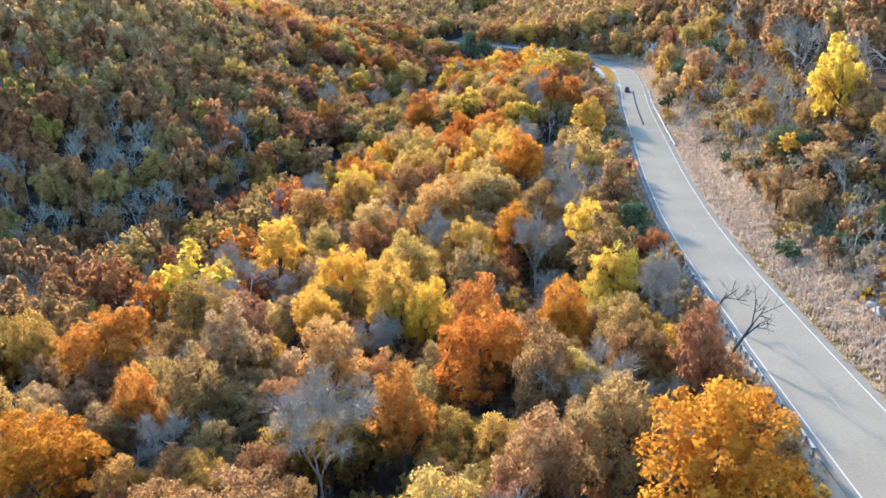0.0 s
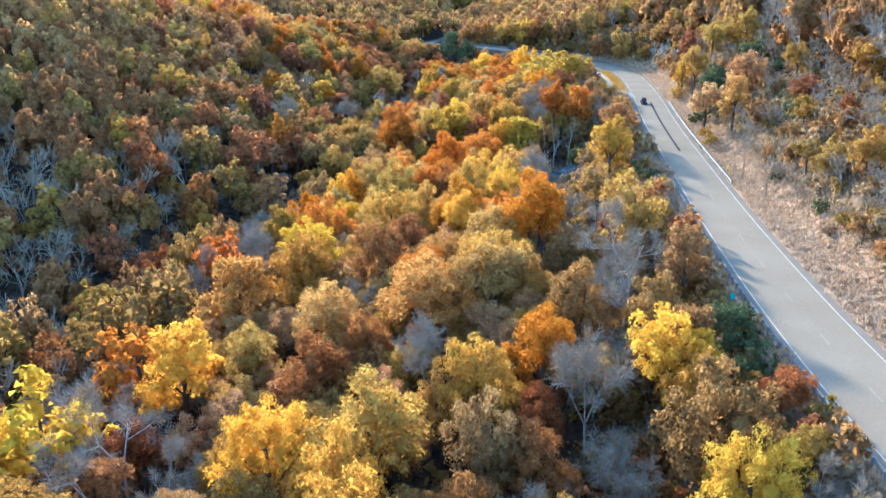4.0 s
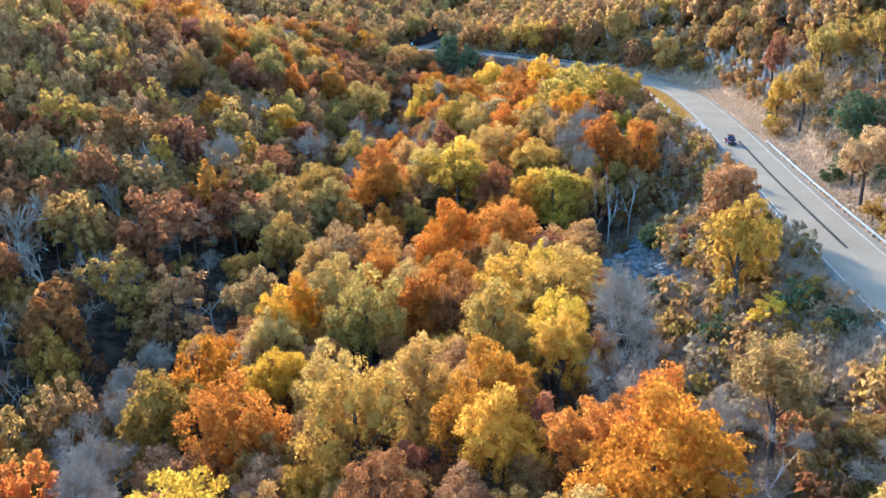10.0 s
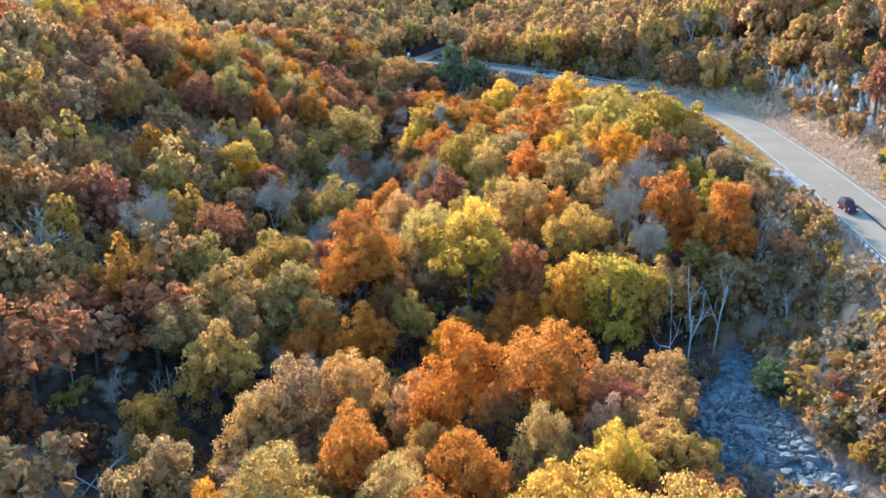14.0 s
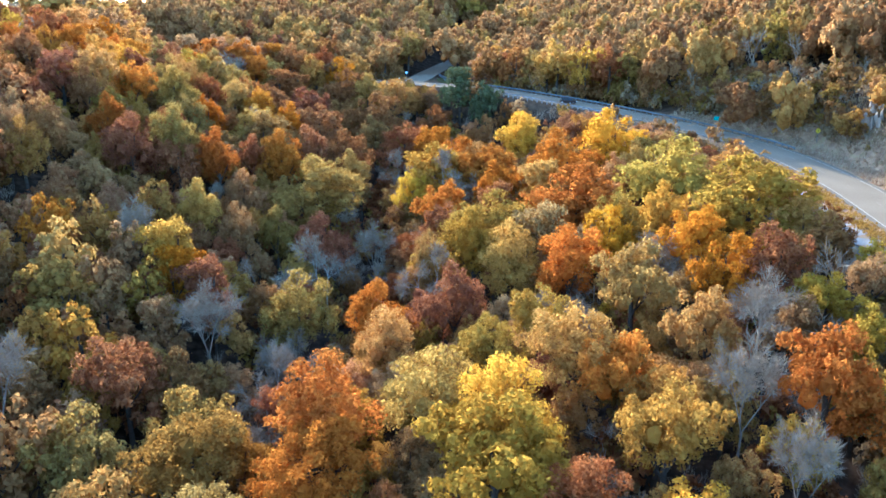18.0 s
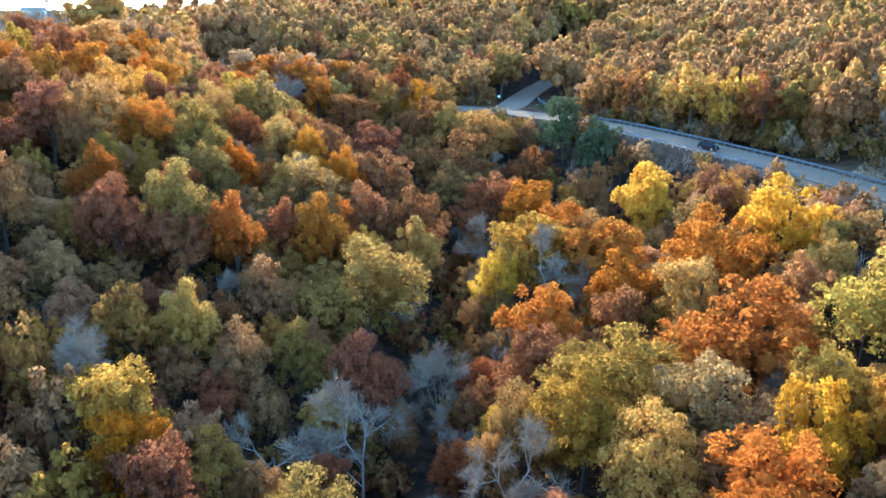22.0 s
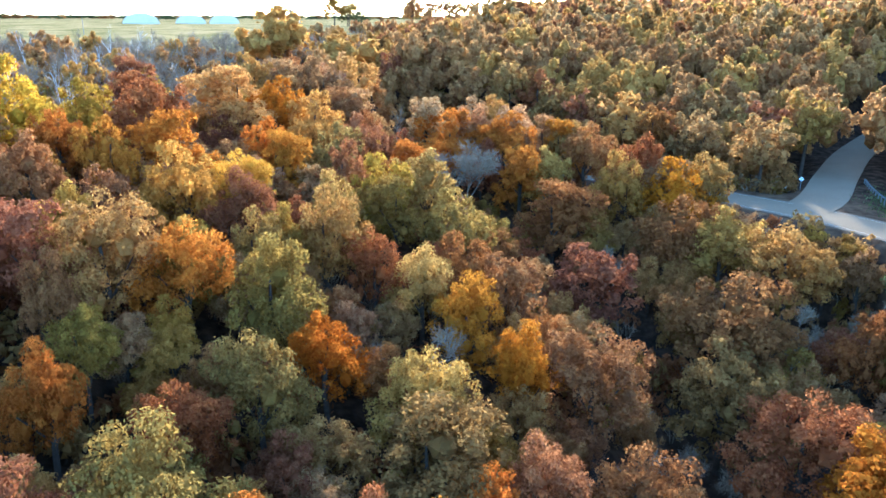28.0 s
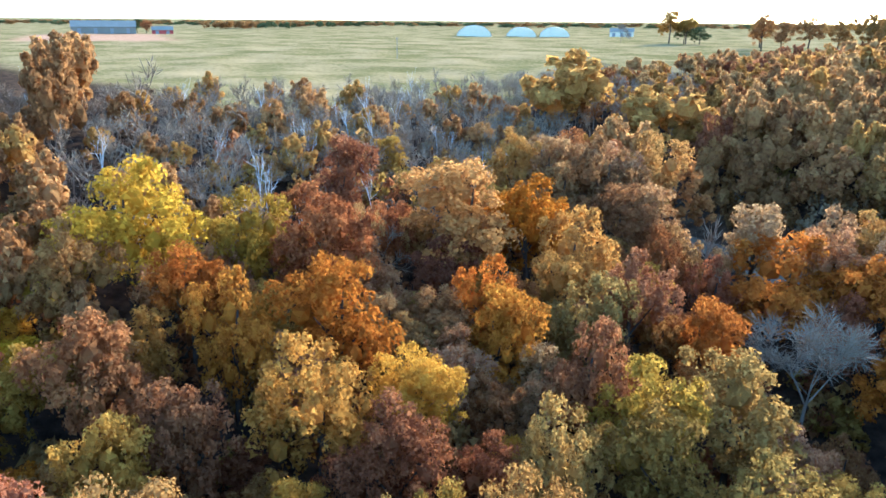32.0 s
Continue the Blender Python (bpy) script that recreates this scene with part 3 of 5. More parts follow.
STANDS["gold"] += [(12, 240, 3.2), (-26, 271, 5.2), (34, 274, 3.7), (-28, 288, 5.6), (25, 289, 4.3), (26, 295, 3.2), (34, 305, 4.1), (20, 306, 5.4), (-41, 318, 4.2), (-2, 319, 4.3), (18, 320, 4.0), (30, 320, 5.3), (17, 331, 3.0), (-49, 334, 5.0), (16, 340, 5.1), (10, 344, 3.0), (-36, 344, 5.7), (-50, 350, 3.1), (22, 359, 4.0), (-37, 363, 4.1), (28, 375, 5.0), (-20, 394, 3.4), (-59, 398, 3.0), (7, 401, 6.0)]
STANDS["gold"] += [(-13, 402, 4.2), (-69, 404, 5.1), (16, 406, 3.8), (-78, 409, 3.3), (-36, 410, 4.1), (-101, 415, 3.5), (-74, 418, 3.0), (-75, 424, 4.1), (-44, 428, 3.9), (-57, 428, 4.3), (-61, 438, 3.3), (-93, 459, 6.9), (-80, 463, 4.6), (-3, 464, 5.5), (-12, 468, 5.8), (-105, 481, 3.8), (-30, 485, 4.7), (-131, 526, 8.5), (-117, 541, 8.5)]
STANDS["orange"] = []
STANDS["orange"] += [(19, 47, 6.2), (-39, 66, 5.6), (-4, 69, 3.7), (-34, 78, 3.1), (4, 80, 4.5), (15, 90, 3.7), (5, 91, 4.3), (-45, 95, 5.7), (7, 101, 3.0), (-48, 121, 3.8), (12, 128, 3.9), (-30, 132, 2.4), (-39, 146, 4.8), (-1, 155, 4.2), (17, 175, 5.6), (20, 183, 3.5), (14, 184, 3.7), (-39, 192, 4.3), (6, 195, 4.7), (-19, 198, 4.9), (-27, 214, 4.5), (0, 229, 3.9), (-18, 235, 3.7), (5, 238, 3.7)]
STANDS["orange"] += [(-6, 245, 3.7), (15, 255, 5.5), (5, 255, 5.1), (20, 275, 3.6), (14, 276, 4.5), (5, 277, 3.6), (-7, 279, 4.4), (-15, 281, 3.8), (46, 283, 4.7), (40, 290, 4.6), (-44, 291, 4.1), (-9, 292, 5.4), (-8, 301, 6.0), (24, 301, 4.4), (42, 320, 4.2), (42, 330, 4.9), (-4, 332, 4.2), (24, 334, 5.4), (44, 338, 2.7), (-35, 339, 4.1), (-56, 346, 3.7), (30, 362, 7.6), (8, 375, 5.3), (19, 383, 4.9)]
STANDS["orange"] += [(-39, 386, 4.3), (34, 388, 6.4), (-61, 389, 3.3), (-27, 392, 4.9), (19, 398, 6.1), (-26, 401, 3.3), (-84, 405, 3.0), (11, 407, 6.3), (-63, 409, 4.4), (-46, 409, 3.5), (-29, 422, 3.8), (-94, 423, 3.1), (-86, 423, 3.2), (7, 425, 6.3), (-37, 425, 3.7), (-83, 432, 4.7), (-75, 445, 3.8), (-79, 449, 3.3), (-65, 467, 3.6), (-90, 467, 4.8), (-49, 483, 5.2), (-20, 486, 6.1), (-66, 490, 7.1), (-55, 493, 5.6)]
STANDS["orange"] += [(-45, 497, 4.4)]
STANDS["rust"] = []
STANDS["rust"] += [(25, 68, 3.1), (-3, 88, 2.2), (26, 93, 3.0), (-27, 99, 3.7), (32, 114, 2.9), (-14, 133, 4.1), (-62, 138, 5.2), (-8, 142, 3.5), (-7, 168, 4.4), (-4, 180, 3.8), (1, 190, 3.0), (-16, 204, 2.5), (5, 227, 3.3), (46, 233, 4.1), (-55, 237, 5.0), (47, 239, 3.7), (-49, 268, 6.2), (16, 283, 4.7), (-38, 284, 6.9), (-33, 311, 4.9), (47, 317, 4.2), (7, 330, 4.6), (-29, 337, 4.6), (-4, 365, 2.9)]
STANDS["rust"] += [(7, 366, 4.8), (-16, 366, 4.3), (19, 375, 3.6), (-53, 378, 4.9), (-45, 381, 3.7), (-51, 394, 3.7), (-68, 397, 3.2), (-75, 401, 4.6), (-78, 414, 3.3), (-82, 416, 2.9), (-68, 426, 3.9), (-1, 429, 5.8), (-114, 448, 2.9), (-28, 450, 5.7), (7, 452, 3.7), (-112, 454, 3.8), (-19, 469, 5.0)]
STANDS["tan"] = []
STANDS["tan"] += [(8, 56, 3.3), (14, 58, 3.5), (10, 72, 3.5), (-26, 89, 4.4), (-42, 107, 3.0), (5, 114, 3.7), (-63, 116, 5.6), (27, 124, 3.5), (26, 133, 3.2), (6, 135, 3.0), (18, 137, 3.8), (32, 143, 3.1), (-43, 171, 6.0), (-47, 184, 3.9), (-41, 247, 6.0), (-31, 278, 5.2), (-24, 279, 3.2), (-40, 296, 5.0), (-29, 315, 3.7), (-33, 326, 3.7), (-43, 332, 3.7), (-43, 343, 3.6), (24, 349, 4.9), (4, 355, 3.5)]
STANDS["tan"] += [(-30, 361, 3.9), (-32, 377, 3.4), (-33, 394, 3.4), (-23, 406, 4.1), (-15, 411, 5.6), (-86, 411, 3.8), (-78, 419, 2.8), (-22, 425, 5.0), (-50, 428, 3.2), (-36, 435, 4.0), (-43, 436, 3.5), (-93, 438, 5.4), (-66, 448, 3.5), (-10, 450, 6.4), (-72, 464, 4.5), (-39, 471, 6.4), (-87, 483, 4.0)]
STANDS["olive"] = []
STANDS["olive"] += [(-27, 77, 3.6), (-35, 106, 4.4), (24, 108, 4.2), (-23, 141, 3.9), (8, 148, 5.0), (-54, 172, 4.9), (31, 186, 3.5), (-30, 207, 4.6), (-49, 249, 5.3), (-31, 261, 4.5), (-18, 285, 5.2), (-22, 297, 5.9), (-34, 298, 5.0), (-24, 306, 4.9), (11, 315, 4.7), (-47, 328, 4.3), (-37, 334, 4.0), (-16, 338, 5.5), (16, 355, 8.0), (-43, 359, 4.0), (-24, 366, 3.4), (-18, 382, 8.3), (-47, 386, 5.6), (-63, 395, 3.3)]
STANDS["olive"] += [(-48, 401, 4.0), (-32, 403, 6.7), (-54, 412, 5.0), (-65, 412, 3.1), (-62, 420, 3.5), (-61, 425, 3.1), (-9, 438, 5.9), (-56, 445, 4.0), (-89, 447, 2.8), (-47, 448, 4.5), (-56, 456, 5.5), (-72, 456, 3.9), (-66, 457, 3.0)]
STANDS["lime"] = []
STANDS["lime"] += [(-7, 226, 5.4), (27, 273, 5.3), (9, 290, 7.2), (3, 304, 6.1), (53, 338, 8.4), (11, 349, 5.9), (36, 350, 4.0), (47, 362, 6.9), (-101, 433, 3.7), (-60, 449, 4.2), (-88, 456, 3.0)]
STANDS["bare"] = []
STANDS["bare"] += [(-11, 63, 5.8), (-28, 70, 3.7), (17, 71, 4.4), (26, 88, 4.2), (-31, 114, 4.5), (15, 118, 4.5), (-33, 124, 5.1), (19, 129, 3.0), (-1, 131, 4.1), (24, 140, 4.0), (27, 149, 4.9), (-10, 160, 3.6), (3, 179, 3.7), (-42, 186, 3.8), (-32, 190, 3.8), (31, 192, 2.6), (23, 195, 4.3), (-34, 200, 5.7), (22, 204, 5.4), (-6, 214, 3.3), (25, 218, 4.1), (-37, 257, 4.8), (34, 282, 3.2), (33, 292, 4.1)]
STANDS["bare"] += [(-44, 303, 5.3), (39, 303, 4.7), (-18, 318, 3.8), (-27, 327, 5.4), (20, 328, 4.0), (35, 331, 5.7), (-15, 332, 4.2), (3, 346, 4.4), (-44, 350, 4.3), (-23, 351, 4.1), (-14, 355, 6.0), (-6, 369, 4.5), (-1, 376, 3.6), (-38, 379, 3.1), (10, 393, 4.9), (0, 411, 4.0), (-41, 419, 3.8), (16, 428, 3.9), (-57, 476, 6.9)]
STANDS["green"] = []
STANDS["green"] += [(33, 122, 3.0), (33, 127, 3.3), (45, 211, 2.8), (40, 252, 2.9), (23, 455, 4.8), (16, 464, 6.0)]


def scrub(x, y):
    """The bank below the road round the stone slide, where only low grey brush grows."""
    return 188 < y < 276 and 23 + (y - 215) * 0.2 < x < 56 - (240 - y) * 0.18




# a gap fitted to the camera's view of the road, and the junction corner
def view_gap_or_corner(x, y):
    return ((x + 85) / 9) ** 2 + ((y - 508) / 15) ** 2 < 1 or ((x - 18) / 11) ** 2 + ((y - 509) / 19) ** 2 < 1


def on_slide(x, y, k=1.0):
    return min(math.hypot(x - p[0], y - p[1]) / p[2] for p in SLIDE) < k


# trees that stand out first, then the woods are filled between them
rng = random.Random(5)
SPOTS, CAPS = [], {}


def under_sightline(x, y, r, d, rz, gz, spare):
    """Below the road crowns are cut to the camera's sightline: the radius and the height that fit."""
    room = rz + (0.6 if y < 370 else 0.18) * max(0.0, d - 6.5) - gz + spare
    if room < stature(r):
        r = min(r, max(1.4, room / 2.1))
        CAPS[(x, y)] = max(room, 2.4 * r)
    return r


for colour, rows in STANDS.items():
    for x, y, r in rows:
        d, rz, sd = (float(v[0]) for v in beside(MAIN[::3], [x], [y]))
        if sd < 0 and d < 12 and 110 < y < 330:
            r = under_sightline(x, y, r, d, rz, height(x, y), 2.5)
        if r > 3:
            r *= 1.22 if y < 370 else 1.3
        if colour == "tan" and y > 380:
            colour = rng.choice(("tan", "gold", "orange", "gold", "rust"))
        if colour == "orange" and y < 56 and x > 10:
            colour = "flame"
        if view_gap_or_corner(x, y) or (on_slide(x, y, 1.0) and colour != "green"):
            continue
        if d > HALF + (3.5 if r < 6 else 1.0) and float(beside(LOT[::3], [x], [y])[0][0]) > 3.5:
            SPOTS.append((x, y, r, colour))
# trees that stand out on the bluff: place, crown, kind and height
for x, y, r, colour, tall in ((69.5, 138, 5, "yellow", 20), (61, 136, 2, "yellow", 8.5), (62.5, 139, 4.2, "green", 8), (58.3, 143, 2.2, "orange", 4), (51.5, 111, 2.2, "green", 5), (66, 130, 2.5, "orange", 8),
                              (72.8, 233, 4.8, "orange", 15), (79.8, 213, 4, "rust", 7), (70, 243, 4.5, "orange", 14), (78, 240, 5, "orange", 14), (62.2, 199, 4, "bare", 15), (61, 185, 4, "bare", 11),
                              (91.5, 268, 5, "green", 9), (92.8, 304, 4.5, "lime", 14), (99, 309, 5, "lime", 12), (83, 291, 3.8, "gold", 16.5), (84, 304, 3.5, "gold", 13), (79, 262, 5, "green", 12), (74, 253, 3.6, "green", 9),
                              (93, 328, 3.5, "rust", 15), (88, 402, 5.5, "gold", 17), (80, 411, 5, "rust", 13), (105.7, 388, 5.5, "gold", 12), (99, 383, 5, "gold", 11), (80, 294, 2.4, "olive", 4), (81.5, 301, 2.4, "lime", 4.5), (76, 246, 2.5, "green", 5), (68, 236, 2.2, "olive", 4), (66.5, 229, 2, "lime", 3.5), (73, 257, 2.6, "green", 6), (66, 152, 3.5, "bare", 9), (70, 160, 4, "bare", 10), (65, 172, 3.5, "olive", 7)):
    SPOTS.append((x, y, r, colour))
    CAPS[(x, y)] = tall
SPOTS += [(-150, 431, 4.5, "tan"), (-160, 436, 5, "orange"), (-142, 427, 4, "tan"), (-170, 440, 5, "tan"), (-155, 446, 4.5, "bare")]


# a screen of trees below the road west of the junction
for k in range(0, len(MAIN), 4):
    if -68 < MAIN[k, 0] < -8:
        t = MAIN[k + 1, :2] - MAIN[k - 1, :2]
        t /= np.linalg.norm(t)
        o = rng.uniform(9.5, 12.5)
        if not view_gap_or_corner(MAIN[k, 0] - t[1] * o, MAIN[k, 1] + t[0] * o):
            SPOTS.append((MAIN[k, 0] - t[1] * o, MAIN[k, 1] + t[0] * o, rng.uniform(4.6, 6.0), rng.choice(("tan", "orange", "bare", "rust", "olive"))))
        if k % 8 == 0:
            o = rng.uniform(11.5, 14)
            SPOTS.append((MAIN[k, 0] + t[1] * o, MAIN[k, 1] - t[0] * o, rng.uniform(5, 6.5), rng.choice(("tan", "orange", "olive", "rust"))))


def mix_at(x, y, d, side):
    if x < -105 and y > 422 and y < 545 + (-150 - x):
        return "bare bare bare bare bare bare bare bare tan gold orange brush"
    if scrub(x, y):
        return "bare bare bare brush bare bare green brush"
    if side < 0 and d < 30 and y < 330:
        return "bare bare bare tan tan olive green brush lime bare"
    if side > 0 and d < 85 and y < 440:
        return "tan bare bare bare bare bare olive brush brush tan green" if y < 320 else "tan bare orange bare olive tan rust gold"
    if y < 120:
        return "orange tan bare rust gold tan bare olive"
    if x > -32 and y < 262:
        return "gold gold orange orange yellow rust gold tan"
    if x < -18 and 130 < y < 262 and x < -18 - (235 - y) * 0.35:
        return "bare bare bare bare tan rust rust olive"
    if x < -32 and y < 300:
        return "tan orange rust tan bare bare olive rust orange bare rust"
    if x < -32:
        return "orange rust gold rust tan orange gold orange"
    if y > 470:
        return "orange tan tan gold rust orange olive"
    return "orange gold tan olive bare rust gold orange"


def open_ground(x, y, d, side, dl, ds):
    """True where no tree stands: roads, verges, the pull-off, the field, the stone slide, the junction corner and the
    gap cut for the camera's view.
    """
    if d < HALF + (6.5 if side > 0 else 3.2) or dl < 5.0 or ds < 6.5:
        return True
    if x < -165 and y > 470:
        return True
    if min((x - p[0]) ** 2 + (y - p[1]) ** 2 for p in GULLIES) < (24 if y < 290 else 9):
        return True
    return on_slide(x, y, 1.15) or view_gap_or_corner(x, y)


GULLIES = np.vstack([GULLY_A, GULLY_B])[:, :2].tolist()
cand = []
step = 5.2
row = 0
yy = 26.0
while yy < 860:
    row += 1
    s = step * (1.0 if yy < 430 else 1.1)
    xx = max(-(30 + 0.58 * yy), -178 if yy > 420 else -215) + (row % 2) * s / 2
    while xx < min(40 + 0.5 * yy, 75 + 0.28 * yy, 145):
        cand.append((xx + rng.uniform(-2.2, 2.2), yy + rng.uniform(-2.2, 2.2)))
        xx += s
    yy += s * 0.87
CX, CY = np.array([c[0] for c in cand]), np.array([c[1] for c in cand])
dm, zm, sm = beside(MAIN[::3], CX, CY)
CZ = ground(CX, CY)
dl2, _, _ = beside(LOT[::3], CX, CY)
ds2, _, _ = beside(SIDE[::3], CX, CY)
cells = {}
for x, y, r, c in SPOTS:
    cells.setdefault((int(x // 12), int(y // 12)), []).append((x, y, r * 1.05))
PICKED = np.array([(x, y) for x, y, r, c in SPOTS])
for x, y, d, sd, b, s, rz, gz in zip(CX, CY, dm, sm, dl2, ds2, zm, CZ):
    if open_ground(x, y, d, sd, b, s):
        continue
    colour = rng.choice(mix_at(x, y, d, sd).split())
    if min((x - p[0]) ** 2 + (y - p[1]) ** 2 for p in GULLIES) < 60:
        colour = rng.choice(("bare", "bare", "tan", "rust"))
    close = float(np.min(np.hypot(PICKED[:, 0] - x, PICKED[:, 1] - y))) < 13 and y < 480
    if close and colour == "yellow":
        colour = "orange"
    slope = (x < -105 and y > 422) or (sd < 0 and d < 17 and y < 330) or (sd > 0 and d < 26 and y < 430)
    r = rng.uniform(1.2, 2.2) if scrub(x, y) else rng.uniform(2.0, 3.4) if slope else rng.uniform(3.1, 4.4) if close else rng.uniform(4.0, 6.6) if y < 500 else rng.uniform(4.8, 7.4)
    if sd < 0 and y < 500 and x > -25 and d < (34 if y < 370 else 70):
        r = under_sightline(x, y, r, d, rz, gz, 0.0)
    if colour == "brush":
        r = min(r, rng.uniform(1.2, 2.2))
    if colour == "green":
        r = rng.uniform(1.6, 2.6)
    i, j = int(x // 12), int(y // 12)
    if any((x - u) ** 2 + (y - v) ** 2 < (0.44 * (r + q)) ** 2 for a in (-1, 0, 1) for c in (-1, 0, 1) for u, v, q in cells.get((i + a, j + c), ())):
        continue
    if slope and r > 3:
        CAPS.setdefault((x, y), 2.7 * r)
    elif close and r > 3:
        CAPS.setdefault((x, y), stature(r) * 0.74)
    cells.setdefault((i, j), []).append((x, y, r))
    SPOTS.append((x, y, r, colour))

far = {"bare": []}
for k in range(520):
    x, y = rng.uniform(-172, -100), rng.uniform(425, 600)
    if float(beside(MAIN[::3], [x], [y])[0][0]) > 9 and x < -100 - max(0, y - 520) * 0.5:
        far["bare"].append((x, y, rng.uniform(2.2, 3.6)))
        CAPS[(x, y)] = rng.uniform(7, 10.5)
tally = {}
for x, y, r, colour in sorted(SPOTS, key=lambda s: abs(s[0] + 0.22 * max(0, s[1] - 330)) + max(0, s[1] - 470) * 0.5):
    kind = LABELS[colour][0]
    if ((y < 470 and -62 - 0.12 * y < x < 62 + 0.15 * y and (x > -85 or y > 285)) or (470 <= y < 540 and -125 < x < 40) or (385 < y < 480 and -176 < x)) and tally.get(kind, 0) < (195 if colour == "bare" else 262):
        tally[kind] = tally.get(kind, 0) + 1
        lod = "near" if (abs(x + 0.1 * max(0, y - 330)) < (36 if y < 260 or x < 0 else 58) and y < 445) or (y > 385 and -150 < x < 25 and y < 505) else "mid"
        if y < 108 or (abs(x) < 24 and y < 370) or (-75 < x < 5 and 360 < y < 435):
            lod = "close"
        elif x > 36 and y < 320 and r > 3:
            lod = "near"
        if r > 8 and colour == "lime":
            lod = "near"
        tree(colour, x, y, r, lod, rng, 19.5 if r > 8 and colour == "lime" else CAPS.get((x, y)))
    else:
        far.setdefault(colour, []).append((x, y, r))


def woods(colour, rows, squash=1.0, shapes=None):
    """Woods too far off to count, one mesh for each colour."""
    rr = np.random.RandomState(len(rows))
    Z = ground(np.array([q[0] for q in rows]), np.array([q[1] for q in rows]))
    out = []
    for (x, y, r), z in zip(rows, Z):
        if colour == "bare":
            sg = FAR_BARE[rr.randint(3)]
            a = rr.uniform(0, 6.28)
            v = sg.copy() * np.array((r * 2.8, r * 2.8, CAPS.get((x, y)) or stature(r)))
        else:
            v = (shapes or FAR_SHAPES)[rr.randint(4)].copy() * r
            h = CAPS.get((x, y)) or stature(r) * rr.uniform(0.93, 1.07)
            v[:, :, 2] = v[:, :, 2] * squash * h / (2.1 * r) + 0.1 * h * squash
            a = rr.uniform(0, 6.28)
        c, s = math.cos(a), math.sin(a)
        w = v.copy()
        w[..., 0], w[..., 1] = v[..., 0] * c - v[..., 1] * s + x, v[..., 0] * s + v[..., 1] * c + y
        w[..., 2] += z
        out.append(w)
    me = quads_mesh("far_woods", np.concatenate(out), LEAF[colour])
    tagged(new("far_woods", me), f"distant woodland of {LABELS[colour][1]}s", "woods", kind="stuff")


FAR_SHAPES, MID_SHAPES, FINE_SHAPES = [], [], []
for k in range(4):
    FINE_SHAPES.append(np.concatenate(crown_arrays(380 + k, 34, 1350, 0.060, 1.9, 0.9, 12)))
    FAR_SHAPES.append(np.concatenate(crown_arrays(300 + k, 20, 230, 0.135, 1.9, 0.95, 9)))
    MID_SHAPES.append(np.concatenate(crown_arrays(340 + k, 24, 560, 0.09, 1.9, 0.9, 12)))
FAR_BARE = []
for k in range(3):
    sg = limbs(80 + k, 3, 0.55, 0.38, 0.018)
    rr = np.random.RandomState(k)
    qs = []
    for p, q, a, b, lev in sg:
        w = np.cross(q - p, rr.normal(size=3))
        w = w / np.linalg.norm(w) * max(a, 0.006)
        qs.append((p - w, q - w * 0.6, q + w * 0.6, p + w))
        if lev >= 2:
            for _ in range(4):
                d = (q - p) * 0.8 + rr.normal(size=3) * 0.06
                o = p + (q - p) * rr.uniform(0.3, 1)
                w2 = np.cross(d, rr.normal(size=3))
                w2 = w2 / np.linalg.norm(w2) * 0.005
                qs.append((o - w2, o + d * 0.5 - w2, o + d, o + d * 0.5 + w2))
    FAR_BARE.append(np.array(qs))
for colour, rows in far.items():
    bands = ([], [], [])
    for q in rows:
        gap = min(math.hypot(q[0] + 0.05 * max(0, p - 200), q[1] - p) for p in (100, 150, 200, 250, 300, 350, 395))
        bands[0 if gap < 115 or (gap < 210 and q[1] > 330) else 1 if gap < 270 else 2].append(q)
    for rs, shapes in zip(bands, (FINE_SHAPES, MID_SHAPES, FAR_SHAPES)):
        if rs:
            woods(colour, rs, 1.0, shapes)

# the same woods carried on past both sides of the flight
OUTER = [np.concatenate(crown_arrays(420 + k, 12, 110, 0.19, 1.9, 0.95, 5)) for k in range(4)]
ro = random.Random(77)
outer = {"orange": [], "tan": [], "rust": [], "olive": [], "gold": []}
for y in range(-60, 980, 10):
    for x in range(-300, 330, 10):
        u, v = x + ro.uniform(-3, 3), y + ro.uniform(-3, 3)
        inner = v > 24 and max(-(30 + 0.58 * v), -178 if v > 420 else -215) - 4 < u < min(40 + 0.5 * v, 75 + 0.28 * v, 145) + 4 and v < 862
        if inner or (u < -135 and v > 412) or (v > 640 and u < -120) or float(beside(MAIN[::8], [u], [v])[0][0]) < 15 or float(beside(SIDE[::6], [u], [v])[0][0]) < 11:
            continue
        outer[ro.choice(("orange", "tan", "tan", "rust", "olive", "gold"))].append((u, v, ro.uniform(5.4, 7.6)))
for colour, rows in outer.items():
    woods(colour, rows, 1.0, OUTER)

BUSHES = []
for k in range(4):
    q, core = crown_arrays(500 + k, 16, 190, 0.10, 1.5, 0.5)
    BUSHES.append(q)
BARE_BUSH = []
for k in range(4):
    rr = np.random.RandomState(k + 50)
    qs = []
    for stem in range(5):
        for p, q, a, b2, lev in limbs(200 + k * 9 + stem, 3, 0.6, 0.4, 0.012):
            sway = np.array((math.cos(stem * 1.26), math.sin(stem * 1.26), 0)) * 0.28
            p, q = p + sway * (0.3 + p[2]), q + sway * (0.3 + q[2])
            w = np.cross(q - p, rr.normal(size=3))
            w = w / np.linalg.norm(w) * max(a, 0.006)
            qs.append((p - w, q - w * 0.5, q + w * 0.5, p + w))
    BARE_BUSH.append(np.array(qs))


